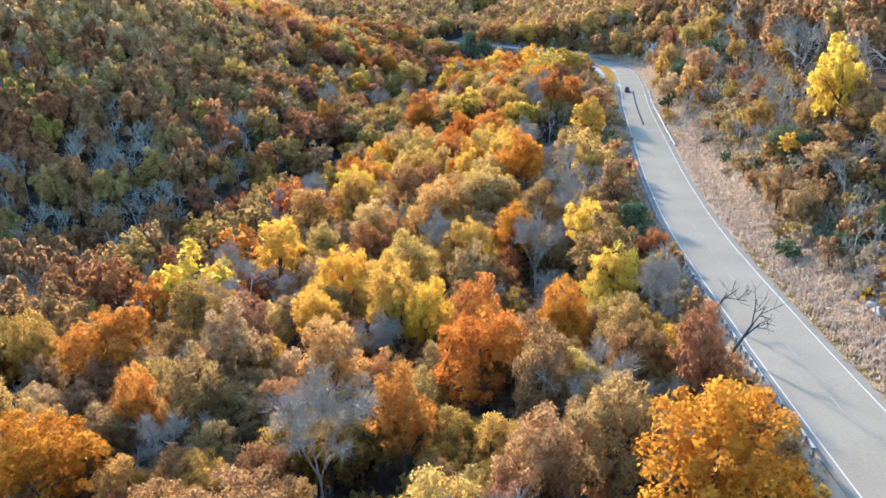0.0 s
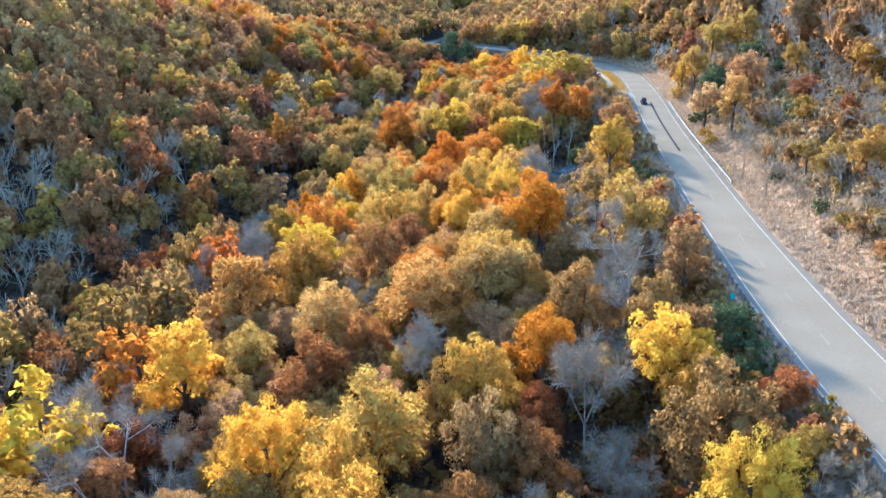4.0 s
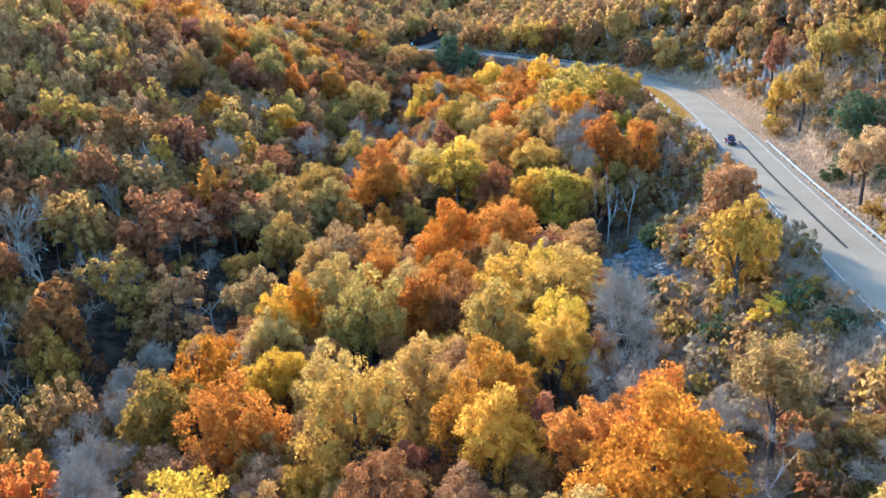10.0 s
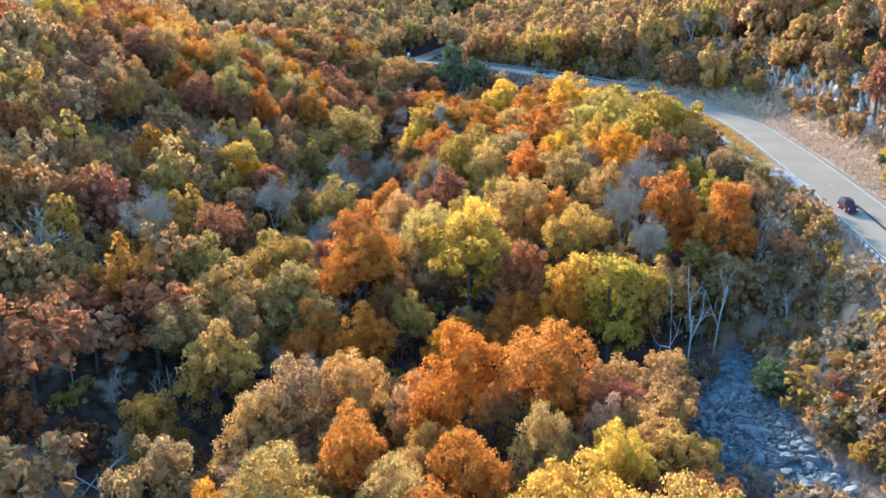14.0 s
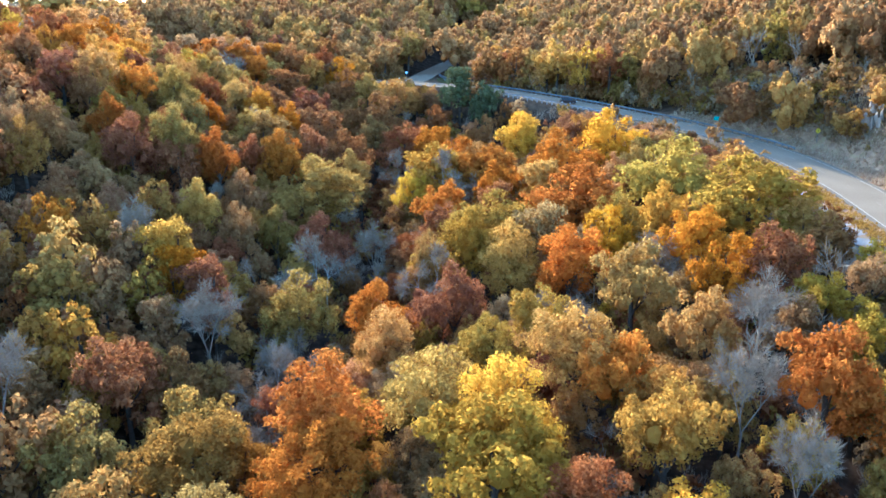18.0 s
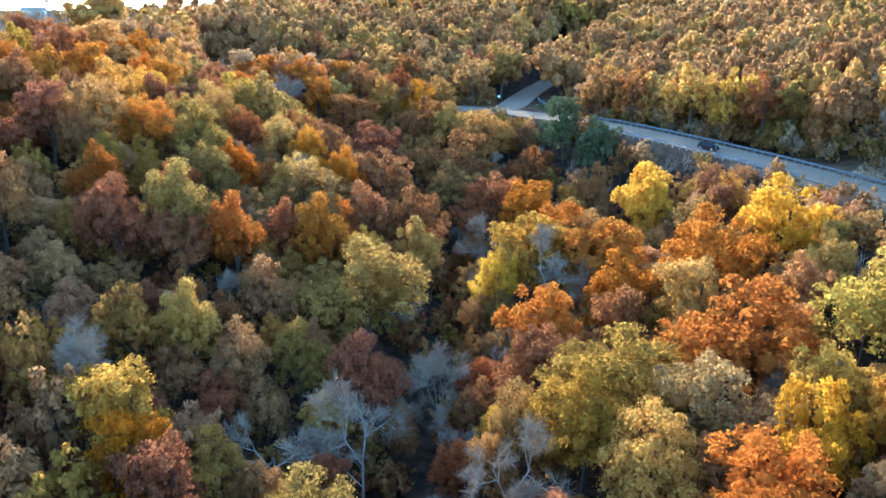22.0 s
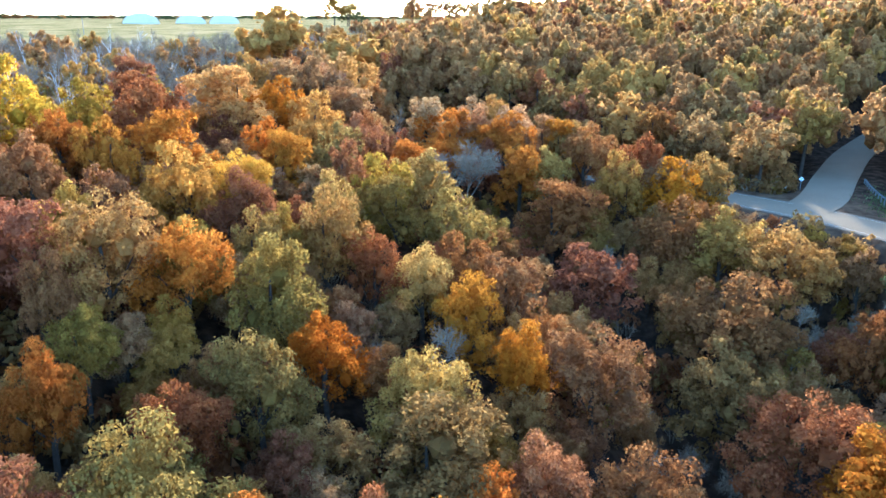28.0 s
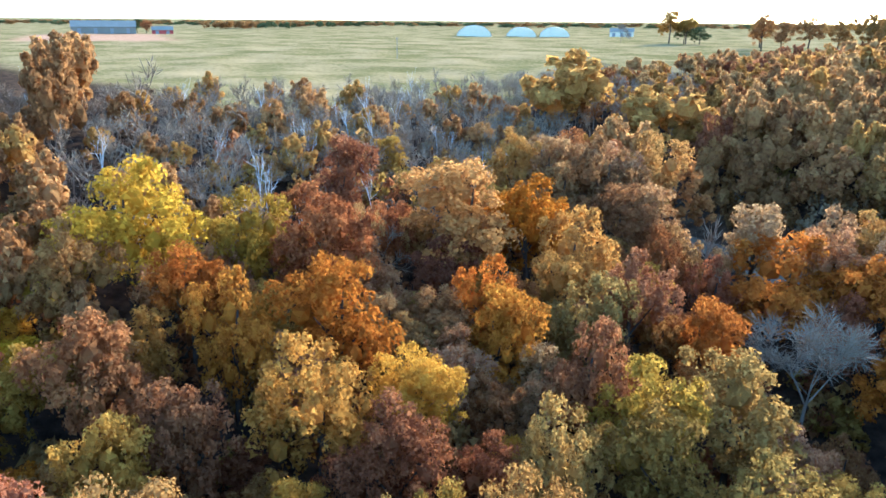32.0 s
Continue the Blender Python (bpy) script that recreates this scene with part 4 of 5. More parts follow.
def thicket(colour, rows, label):
    """A tangle of low growth too dense to count, one mesh for each colour."""
    rr = np.random.RandomState(len(rows) + 3)
    Z = ground(np.array([q[0] for q in rows]), np.array([q[1] for q in rows]))
    out = []
    for (x, y, r), z in zip(rows, Z):
        v = (BARE_BUSH if colour == "bare" else BUSHES)[rr.randint(4)] * np.array((r, r, r * rr.uniform(0.9, 1.5)) if colour != "bare" else (r * 1.5, r * 1.5, r * rr.uniform(1.6, 2.4)))
        a = rr.uniform(0, 6.28)
        w = v.copy()
        w[..., 0], w[..., 1] = v[..., 0] * math.cos(a) - v[..., 1] * math.sin(a) + x, v[..., 0] * math.sin(a) + v[..., 1] * math.cos(a) + y
        w[..., 2] += z - 0.1 * r
        out.append(w)
    tagged(new("undergrowth", quads_mesh("undergrowth", np.concatenate(out), LEAF[colour])), label, "undergrowth", kind="stuff")


# understory between the trunks
ru = random.Random(21)
under = {"bare": [], "tan": [], "rust": [], "olive": []}
for k in range(4200):
    y = ru.uniform(40, 500)
    x = ru.uniform(-62 - 0.16 * y, 55 if y < 300 else 45)
    i, j = int(x // 12), int(y // 12)
    near = min(((x - u) ** 2 + (y - v) ** 2) / q ** 2 for a in (-1, 0, 1) for c in (-1, 0, 1) for u, v, q in cells.get((i + a, j + c), ((1e3, 1e3, 1),)))
    if near < 0.22:
        continue
    d, rz, sd = (float(v[0]) for v in beside(MAIN[::6], [x], [y]))
    if d < HALF + 4 or on_slide(x, y, 1.1) or view_gap_or_corner(x, y) or scrub(x, y) or (sd > 0 and y < 400):
        continue
    under[ru.choice(("bare", "tan", "rust", "olive", "rust", "tan"))].append((x, y, ru.uniform(1.8, 3.4)))
for k, rows in under.items():
    thicket(k, rows, {"bare": "leafless grey understory saplings", "tan": "tan-leaved understory saplings", "rust": "rust-brown understory saplings", "olive": "olive-green understory saplings"}[k])


# ---- guard rails ----
def offset(line, o):
    tan = np.gradient(line[:, :2], axis=0)
    tan /= np.linalg.norm(tan, axis=1)[:, None]
    nor = np.stack([tan[:, 1], -tan[:, 0]], 1)
    return np.column_stack([line[:, :2] + nor * o, line[:, 2]]), tan


def post_mesh(mat, w=0.16, h=1.35):
    bm = bmesh.new()
    box(bm, (-w / 2, -w / 2, -h + 0.72), (w / 2, w / 2, 0.72), 0.02)
    me = bpy.data.meshes.new("post")
    bm.to_mesh(me)
    bm.free()
    me.materials.append(mat)
    return me


STEEL_POST, TIMBER_POST = post_mesh(GALV, 0.18, 2.0), post_mesh(POST, 0.22, 1.2)
W_BEAM = [(0.0, 0.38), (0.07, 0.42), (0.08, 0.47), (0.0, 0.53), (0.0, 0.57), (0.08, 0.63), (0.07, 0.68), (0.0, 0.73)]


def guard_rail(line, o, side, label, post=None, mat=None, every=1.9):
    """A corrugated steel rail on posts, o metres to the right of a line; the beam faces the road."""
    fine = spline(line[::4], 0.95)
    p, tan = offset(fine, o)
    base = p[0].copy()
    e = thing("guard_rail", pose(*base), label, "guardrail", "guard rails")
    V, F, n = [], [], len(W_BEAM)
    for q, t in zip(p - base, tan):
        nor = np.array((t[1], -t[0])) * -side
        for a, h in W_BEAM:
            V.append((q[0] + nor[0] * (a + 0.1), q[1] + nor[1] * (a + 0.1), q[2] + h))
        for a, h in W_BEAM[::-1]:
            V.append((q[0] + nor[0] * (a + 0.085), q[1] + nor[1] * (a + 0.085), q[2] + h))
    m = 2 * n
    for i in range(len(p) - 1):
        for k in range(m):
            F.append((i * m + k, i * m + (k + 1) % m, (i + 1) * m + (k + 1) % m, (i + 1) * m + k))
    piece("rail", mesh_from("rail", V, F, mat or GALV), e)
    for i in range(0, len(p), max(1, round(every / 0.95))):
        q = p[i] - base
        piece("post", post or STEEL_POST, e, pose(q[0], q[1], q[2] - 0.02, 0, 0, math.degrees(math.atan2(tan[i][1], tan[i][0]))))
    return e


guard_rail(stretch(MAIN, 58, 305), -HALF - 0.35, -1, "long galvanised guardrail on steel posts above the wooded slope")
guard_rail(stretch(MAIN, 196, 296)[:80], HALF + 0.3, 1, "galvanised guardrail below the bluff")
k0 = int(np.argmin(np.hypot(MAIN[:, 0] - 82, MAIN[:, 1] - 394)))
k1 = int(np.argmin(np.hypot(MAIN[:, 0] - 16, MAIN[:, 1] - 479)))
guard_rail(MAIN[k0:k1], HALF + 0.3, 1, "weathered guardrail round the outer bend of the road")
guard_rail(MAIN[k0 + 26:k1 - 2], -HALF - 0.5, -1, "dark timber-posted guardrail above the hollow", TIMBER_POST, POST)
BEND = spline([(11.6, 522, 20.9), (12.3, 512, 20.8), (14.2, 502, 20.75), (18.5, 493, 20.7), (25, 486.5, 20.6)])
guard_rail(BEND, 0.0, 1, "pale guardrail curving round the junction corner")
guard_rail(LOT[4:40], -3.3, -1, "low timber-posted barrier along the pull-off", TIMBER_POST, POST)


# ---- stone slide and limestone ledges ----
def stone_mesh(seed, mat, flat=0.7, name="boulder"):
    r = np.random.RandomState(seed)
    bm = bmesh.new()
    bmesh.ops.create_icosphere(bm, subdivisions=2, radius=1)
    cut = r.normal(size=(13, 3))
    cut /= np.linalg.norm(cut, axis=1)[:, None]
    lim = r.uniform(0.42, 0.72, 13)
    for v in bm.verts:
        p = np.array(v.co[:])
        for c, q in zip(cut, lim):
            k = p @ c
            if k > q:
                p = p - c * (k - q)
        v.co = Vector(p * (1, 0.8, flat))
    me = bpy.data.meshes.new(name)
    bm.to_mesh(me)
    bm.free()
    me.materials.append(mat)
    return me


STONES = [stone_mesh(k, TALUS, 0.55 + 0.06 * k) for k in range(6)]
slide = thing("rock_slide", pose(36, 251, height(36, 251)), "grey talus of broken limestone blocks in the ravine", "rocks")
rng2 = random.Random(11)
sz = height(36, 251)
for k in range(300):
    a, q, c = rng2.uniform(0, 2 * math.pi), math.sqrt(rng2.random()), SLIDE[rng2.randrange(len(SLIDE))]
    dx, dy = c[0] - 36 + c[2] * q * math.cos(a), c[1] - 251 + c[2] * q * math.sin(a)
    s = rng2.choice((0.4, 0.45, 0.5, 0.6, 0.75, 1.15)) * rng2.uniform(0.8, 1.2)
    piece("boulder", STONES[rng2.randrange(6)], slide, pose(dx, dy, height(36 + dx, 251 + dy) - sz + 0.12 * s, rng2.uniform(-25, 25), rng2.uniform(-25, 25), rng2.uniform(0, 360)) @ Matrix.Diagonal((s, s, s, 1)))

chips, spots = [], []
for k in range(4200):
    a, q, c = rng2.uniform(0, 2 * math.pi), math.sqrt(rng2.random()), SLIDE[rng2.randrange(len(SLIDE))]
    spots.append((c[0] + c[2] * 1.05 * q * math.cos(a), c[1] + c[2] * 1.05 * q * math.sin(a)))
spot_z = ground(np.array([q[0] for q in spots]), np.array([q[1] for q in spots]))
CHIP = [np.array([v.co[:] for v in m.vertices])[np.array([p.vertices[:] for p in m.polygons])] for m in STONES]
for k, ((x, y), z) in enumerate(zip(spots, spot_z)):
    s, t = rng2.uniform(0.17, 0.42), rng2.uniform(0, 6.28)
    v = CHIP[k % 6][::2] if k % 5 else CHIP[k % 6]
    w = v * s
    c2, s2 = math.cos(t), math.sin(t)
    chips.append(np.stack([w[..., 0] * c2 - w[..., 1] * s2 + x, w[..., 0] * s2 + w[..., 1] * c2 + y, w[..., 2] + z + 0.05], -1))
tagged(new("rubble", quads_mesh("rubble", np.concatenate(chips), TALUS)), "small grey rubble between the talus blocks", "rubble", kind="stuff")
BLOCKS = [stone_mesh(30 + k, STONE, 0.75, "block") for k in range(5)]


def ledge(y0, o, n, wide, tiers, label):
    """Stepped limestone blocks set into the bluff, o metres right of the road."""
    k = int(np.argmin(abs(MAIN[:, 1] - y0) + np.where(MAIN[:, 0] < 20, 900, 0)))
    p, tan = offset(MAIN[k:k + 3], o)
    x, y = p[0][:2]
    z = height(x, y)
    e = thing("limestone_outcrop", pose(x, y, z), label, "rock outcrop", "bluff outcrops")
    t, nrm = tan[0], np.array((tan[0][1], -tan[0][0]))
    for i in range(n):
        u, tier = rng2.uniform(-wide, wide), i % tiers
        v = tier * 1.0 + rng2.uniform(-0.4, 0.4)
        dx, dy = t * u + nrm * v
        s = rng2.uniform(0.8, 1.7)
        piece("block", BLOCKS[rng2.randrange(5)], e, pose(dx, dy, height(x + dx, y + dy) - z + 0.15 * s, rng2.uniform(-8, 8), rng2.uniform(-8, 8), math.degrees(math.atan2(t[1], t[0])) + rng2.uniform(-20, 20)) @ Matrix.Diagonal((s * 1.1, s * 0.9, s * (2.9 if y0 > 300 else 0.7), 1)))


for y0, o, n, wide, tiers in ((322, 15, 14, 7, 3), (334, 15, 22, 7, 5), (346, 15, 26, 7, 6), (358, 15, 28, 7, 7), (370, 15, 26, 6, 6), (384, 15, 18, 6, 5), (90, 13, 9, 7, 3)):
    ledge(y0, o, n, wide, tiers, "weathered tan limestone ledge breaking out of the bluff")


WHITE_BARK = noisy("white birch bark", (0.42, 0.36, 0.29), (0.70, 0.62, 0.52), 2.0, 0.8, 0.2)


# ---- verges: dry grass, weeds and low brush ----
def tufts(name, spots, mat, tall, label, blades=5, seed=3):
    r = np.random.RandomState(seed)
    X, Y = np.array([q[0] for q in spots]), np.array([q[1] for q in spots])
    Z = ground(X, Y)
    n = len(spots)
    out = []
    for b in range(blades):
        a = r.uniform(0, 6.28, n)
        h = tall * r.uniform(0.5, 1.4, n)
        l = h * r.uniform(0.2, 0.7, n)
        w = tall * r.uniform(0.12, 0.25, n)
        ox, oy = X + r.normal(size=n) * tall * 0.35, Y + r.normal(size=n) * tall * 0.35
        c, s = np.cos(a), np.sin(a)
        p0 = np.stack([ox - s * w, oy + c * w, Z - 0.05], 1)
        p1 = np.stack([ox + s * w, oy - c * w, Z - 0.05], 1)
        p2 = np.stack([ox + c * l + s * w * 0.5, oy + s * l - c * w * 0.5, Z + h], 1)
        p3 = np.stack([ox + c * l - s * w * 0.5, oy + s * l + c * w * 0.5, Z + h], 1)
        out.append(np.stack([p0, p1, p2, p3], 1))
    me = quads_mesh(name, np.concatenate(out), mat)
    return tagged(new(name, me), label, "grass", kind="stuff")


def strip(line, lo, hi, n, y0, y1, rg):
    seg = line[(line[:, 1] > y0) & (line[:, 1] < y1)]
    out = []
    p, tan = offset(seg, 0)
    for _ in range(n):
        i, o = rg.randrange(len(seg)), rg.uniform(lo, hi)
        out.append((p[i][0] + tan[i][1] * o + rg.uniform(-1, 1), p[i][1] - tan[i][0] * o + rg.uniform(-1, 1)))
    return out


rg = random.Random(8)
tufts("dry_grass", strip(MAIN, HALF + 0.9, HALF + 9, 15000, 55, 425, rg), STRAW, 0.5, "tan dry grass on the verge below the bluff")
tufts("dry_grass", strip(MAIN, HALF + 8, HALF + 20, 9000, 60, 420, rg), LEAF["brush"], 0.7, "brown weeds and dry brush on the bluff", seed=4)
tufts("dry_grass", strip(MAIN, -HALF - 5, -HALF - 0.9, 4500, 55, 310, rg), LEAF["brush"], 0.4, "brown weeds behind the guardrail", seed=5)
tufts("green_grass", strip(MAIN, -HALF - 3.6, -HALF - 0.6, 2500, 312, 384, rg), LEAF["olive"], 0.28, "green and straw grass between road and pull-off", seed=6)
tufts("green_grass", strip(MAIN, HALF + 0.4, HALF + 1.6, 1500, 60, 120, rg), LEAF["olive"], 0.2, "thin green grass at the pavement edge", seed=7)
tufts("green_grass", [(17.5 + rg.gauss(0, 3.2), 505 + rg.gauss(0, 6)) for _ in range(1800)], LEAF["green"], 0.22, "green mown grass at the junction corner", seed=9)
shr = strip(MAIN, HALF + 8, HALF + 26, 190, 60, 430, rg) + strip(MAIN, -HALF - 16, -HALF - 3.5, 150, 60, 310, rg) + strip(LOT, -9, -4.5, 26, 306, 380, rg)
for x, y in shr:
    if on_slide(x, y, 1.2):
        continue
    if scrub(x, y):
        tree(rg.choice(("brush", "bare", "bare")), x, y, rg.uniform(0.8, 1.5), "mid", rg, None)
        continue
    tree(rg.choice(("brush", "brush", "tan", "bare", "bare", "tan", "olive")) if rg.random() < 0.9 else "rust", x, y, rg.uniform(1.0, 2.1), "mid", rg, None)
low = strip(MAIN, -HALF - 22, -HALF - 2.6, 1900, 62, 312, rg) + strip(MAIN, HALF + 7, HALF + 32, 950, 62, 430, rg) + strip(MAIN, -HALF - 14, -HALF - 2, 160, 392, 486, rg)
low = [q for q in low if not on_slide(q[0], q[1], 1.05) and beside(LOT[::3], [q[0]], [q[1]])[0][0] > 4.6]
kinds = {"bare": "tangled leafless grey scrub on the bank", "brush": "dry brown scrub on the bank", "olive": "yellow-green scrub on the bank", "tan": "tan-leaved scrub on the bank"}
heaps = {k: [] for k in kinds}
# leafy brush at the foot of the woods along the outer bend
for x, y in strip(MAIN, HALF + 6, HALF + 17, 520, 384, 522, rg):
    if beside(SIDE[::3], [x], [y])[0][0] > 8 and not view_gap_or_corner(x, y):
        heaps[rg.choice(("tan", "olive", "brush", "bare", "tan"))].append((x, y, rg.uniform(1.6, 3.6)))
for x, y in low:
    heaps[rg.choice(("bare", "bare", "bare", "bare", "brush", "brush", "tan", "olive", "olive", "tan", "tan", "brush"))].append((x, y, rg.uniform(1.0, 2.5)))
for k in range(900):
    y = rg.uniform(190, 270)
    x = rg.uniform(23 + (y - 215) * 0.2, 52)
    if scrub(x, y) and not on_slide(x, y, 0.75 if y < 245 else 1.05):
        heaps[rg.choice(("bare", "bare", "bare", "brush"))].append((x, y, rg.uniform(0.7, 1.6)))
for k, rows in heaps.items():
    thicket(k, rows, kinds[k])
for x, y, s, tl in ((32.6, 89, 3.4, 8), (31.8, 79, 3.8, 9)):
    e = thing("dead_tree", pose(x, y, height(x, y) - 0.2, 0, 30, 0) @ pose(0, 0, 0, 0, 0, rg.uniform(0, 360)), "dark twisted dead tree leaning over the guardrail", "tree", "dead trees")
    piece("trunk", stems_mesh("trunk", limbs(90 + int(y), 3, 0.8, 0.5, 0.022), BARK), e, Matrix.Diagonal((s * 2.2, s * 2.2, tl, 1)))
# white birch stems among the bare woods at the plateau's edge
for k in range(26):
    x, y = rg.uniform(-156, -108), rg.uniform(424, 505)
    e = thing("birch_tree", pose(x, y, height(x, y) - 0.2, 0, 0, rg.uniform(0, 360)), "slender white-barked birch without leaves", "tree", "white birches")
    piece("trunk", stems_mesh("trunk", limbs(140 + k % 5, 3, 0.5, 0.5, 0.016), WHITE_BARK), e, Matrix.Diagonal((5.5, 5.5, rg.uniform(8.5, 12), 1)))
# bleached dead trees at the head of the stone slide
for x, y, s, tl in ((34.7, 270.4, 2.3, 13), (37.1, 270.3, 3.2, 18), (41.6, 272.9, 3.0, 13), (50.4, 271, 1.7, 7.5)):
    e = thing("dead_tree", pose(x, y, height(x, y) - 0.2, 0, 0, rg.uniform(0, 360)), "bleached white dead tree beside the stone slide", "tree", "dead trees")
    piece("trunk", stems_mesh("trunk", limbs(60 + int(x), 3, 0.55, 0.5, 0.019), PALE_BARK), e, Matrix.Diagonal((s * 2.2, s * 2.2, tl, 1)))

# a juniper, grey brush and tinted shrubs round the stone slide
tree("green", 40.6, 255.0, 2.6, "close", rg, 5.2)
for k in range(13):
    x, y = rg.uniform(29.5, 37), rg.uniform(229, 236.5)
    if not on_slide(x, y, 1.0):
        tree("bare", x, y, rg.uniform(1.1, 1.6), "near", rg, rg.uniform(3.2, 4.6))
for x, y, r, colour in ((43.2, 250.0, 1.5, "gold"), (43.4, 247.2, 1.7, "rust"), (42.4, 244.0, 1.6, "rust"), (41.4, 240.6, 1.4, "tan"), (41.0, 236.6, 1.3, "gold"), (44.6, 253.6, 1.6, "tan"), (46.2, 251.0, 1.5, "olive"),
                        (47.2, 246.6, 1.8, "bare"), (46.0, 242.4, 1.5, "olive"), (44.4, 237.4, 1.6, "tan"), (49.2, 255.0, 1.6, "bare"), (30.8, 245.2, 1.1, "yellow"), (26.8, 245, 2.6, "rust")):
    tree(colour, x, y, r, "near", rg, 3.4 if colour == "bare" else None)


# ---- signs ----
YELLOW, GREEN, WHITE, RED = plain("yellow sign sheeting", (0.75, 0.47, 0.02), 0.4), plain("green sign sheeting", (0.02, 0.28, 0.20), 0.4), plain("white sheeting", (0.78, 0.78, 0.76), 0.4), noisy("red paint", (0.28, 0.05, 0.04), (0.42, 0.08, 0.06), 0.6, 0.6, 0.1)


def sign(x, y, w, h, top, mat, label, diamond=False, yaw=0, lift=None):
    e = thing("road_sign", pose(x, y, height(x, y) if lift is None else lift, 0, 0, yaw), label, "sign")
    bm = bmesh.new()
    box(bm, (-0.05, 0.02, -0.3), (0.05, 0.1, top), 0.01)
    part("post", bm, GALV, e)
    bm = bmesh.new()
    box(bm, (-w / 2, -0.02, -h / 2), (w / 2, 0.012, h / 2), 0.008, pose(0, 0, top - h / 2 * (0.6 if diamond else 1), 0, 45 if diamond else 0, 0))
    part("plate", bm, mat, e)
    if diamond:
        bm = bmesh.new()
        box(bm, (-0.09, -0.032, top - 0.75), (0.0, -0.022, top - 0.1), 0.004)
        box(bm, (-0.09, -0.032, top - 0.18), (0.24, -0.022, top - 0.1), 0.004)
        part("symbol", bm, plain("black sheeting", (0.02, 0.02, 0.02), 0.5), e, "black bent-road symbol")
    return e


sign(92.6, 397, 1.0, 1.0, 2.9, YELLOW, "yellow diamond curve-warning sign on a steel post", True, 12)
sign(60.9, 203, 0.6, 0.6, 1.9, YELLOW, "small yellow diamond marker below the bluff", True, 8)
sign(36.6, 138.0, 0.45, 0.7, 1.5, GREEN, "small green marker plate on the guardrail", False, -10)
sign(77.5, 418, 1.3, 0.9, 2.6, GREEN, "green and white guide sign behind the guardrail", False, -20)
sign(-3.5, 513, 2.2, 0.6, 2.4, WHITE, "long white direction sign at the junction", False, 10)
sign(-0.5, 511, 0.7, 0.7, 2.2, WHITE, "white sign seen from the back at the junction", True, 10)
sign(17.5, 507, 0.9, 0.4, 1.2, GREEN, "low green sign on the junction island", False, 10)


# ---- vehicles ----
GLASS = noisy("tinted glass", (0.02, 0.02, 0.02), (0.03, 0.03, 0.03), 3, 0.3, 0.0)
GLASS.node_tree.nodes["Principled BSDF"].inputs["Specular IOR Level"].default_value = 0.1
TYRE = plain("tyre rubber", (0.02, 0.02, 0.02), 0.9)
RIM = plain("alloy rim", (0.55, 0.55, 0.56), 0.35, 0.8)
LAMP_RED, LAMP_WHITE = plain("red lens", (0.45, 0.02, 0.02), 0.2), plain("clear lens", (0.8, 0.8, 0.8), 0.15)


def loft(bm, sections):
    """Closed rings of equal count joined into a skin."""
    rings = [[bm.verts.new(p) for p in s] for s in sections]
    for a, b in zip(rings, rings[1:]):
        for k in range(len(a)):
            bm.faces.new((a[k], a[(k + 1) % len(a)], b[(k + 1) % len(a)], b[k]))
    bm.faces.new(rings[0][::-1])
    bm.faces.new(rings[-1])
    bmesh.ops.recalc_face_normals(bm, faces=bm.faces[:])


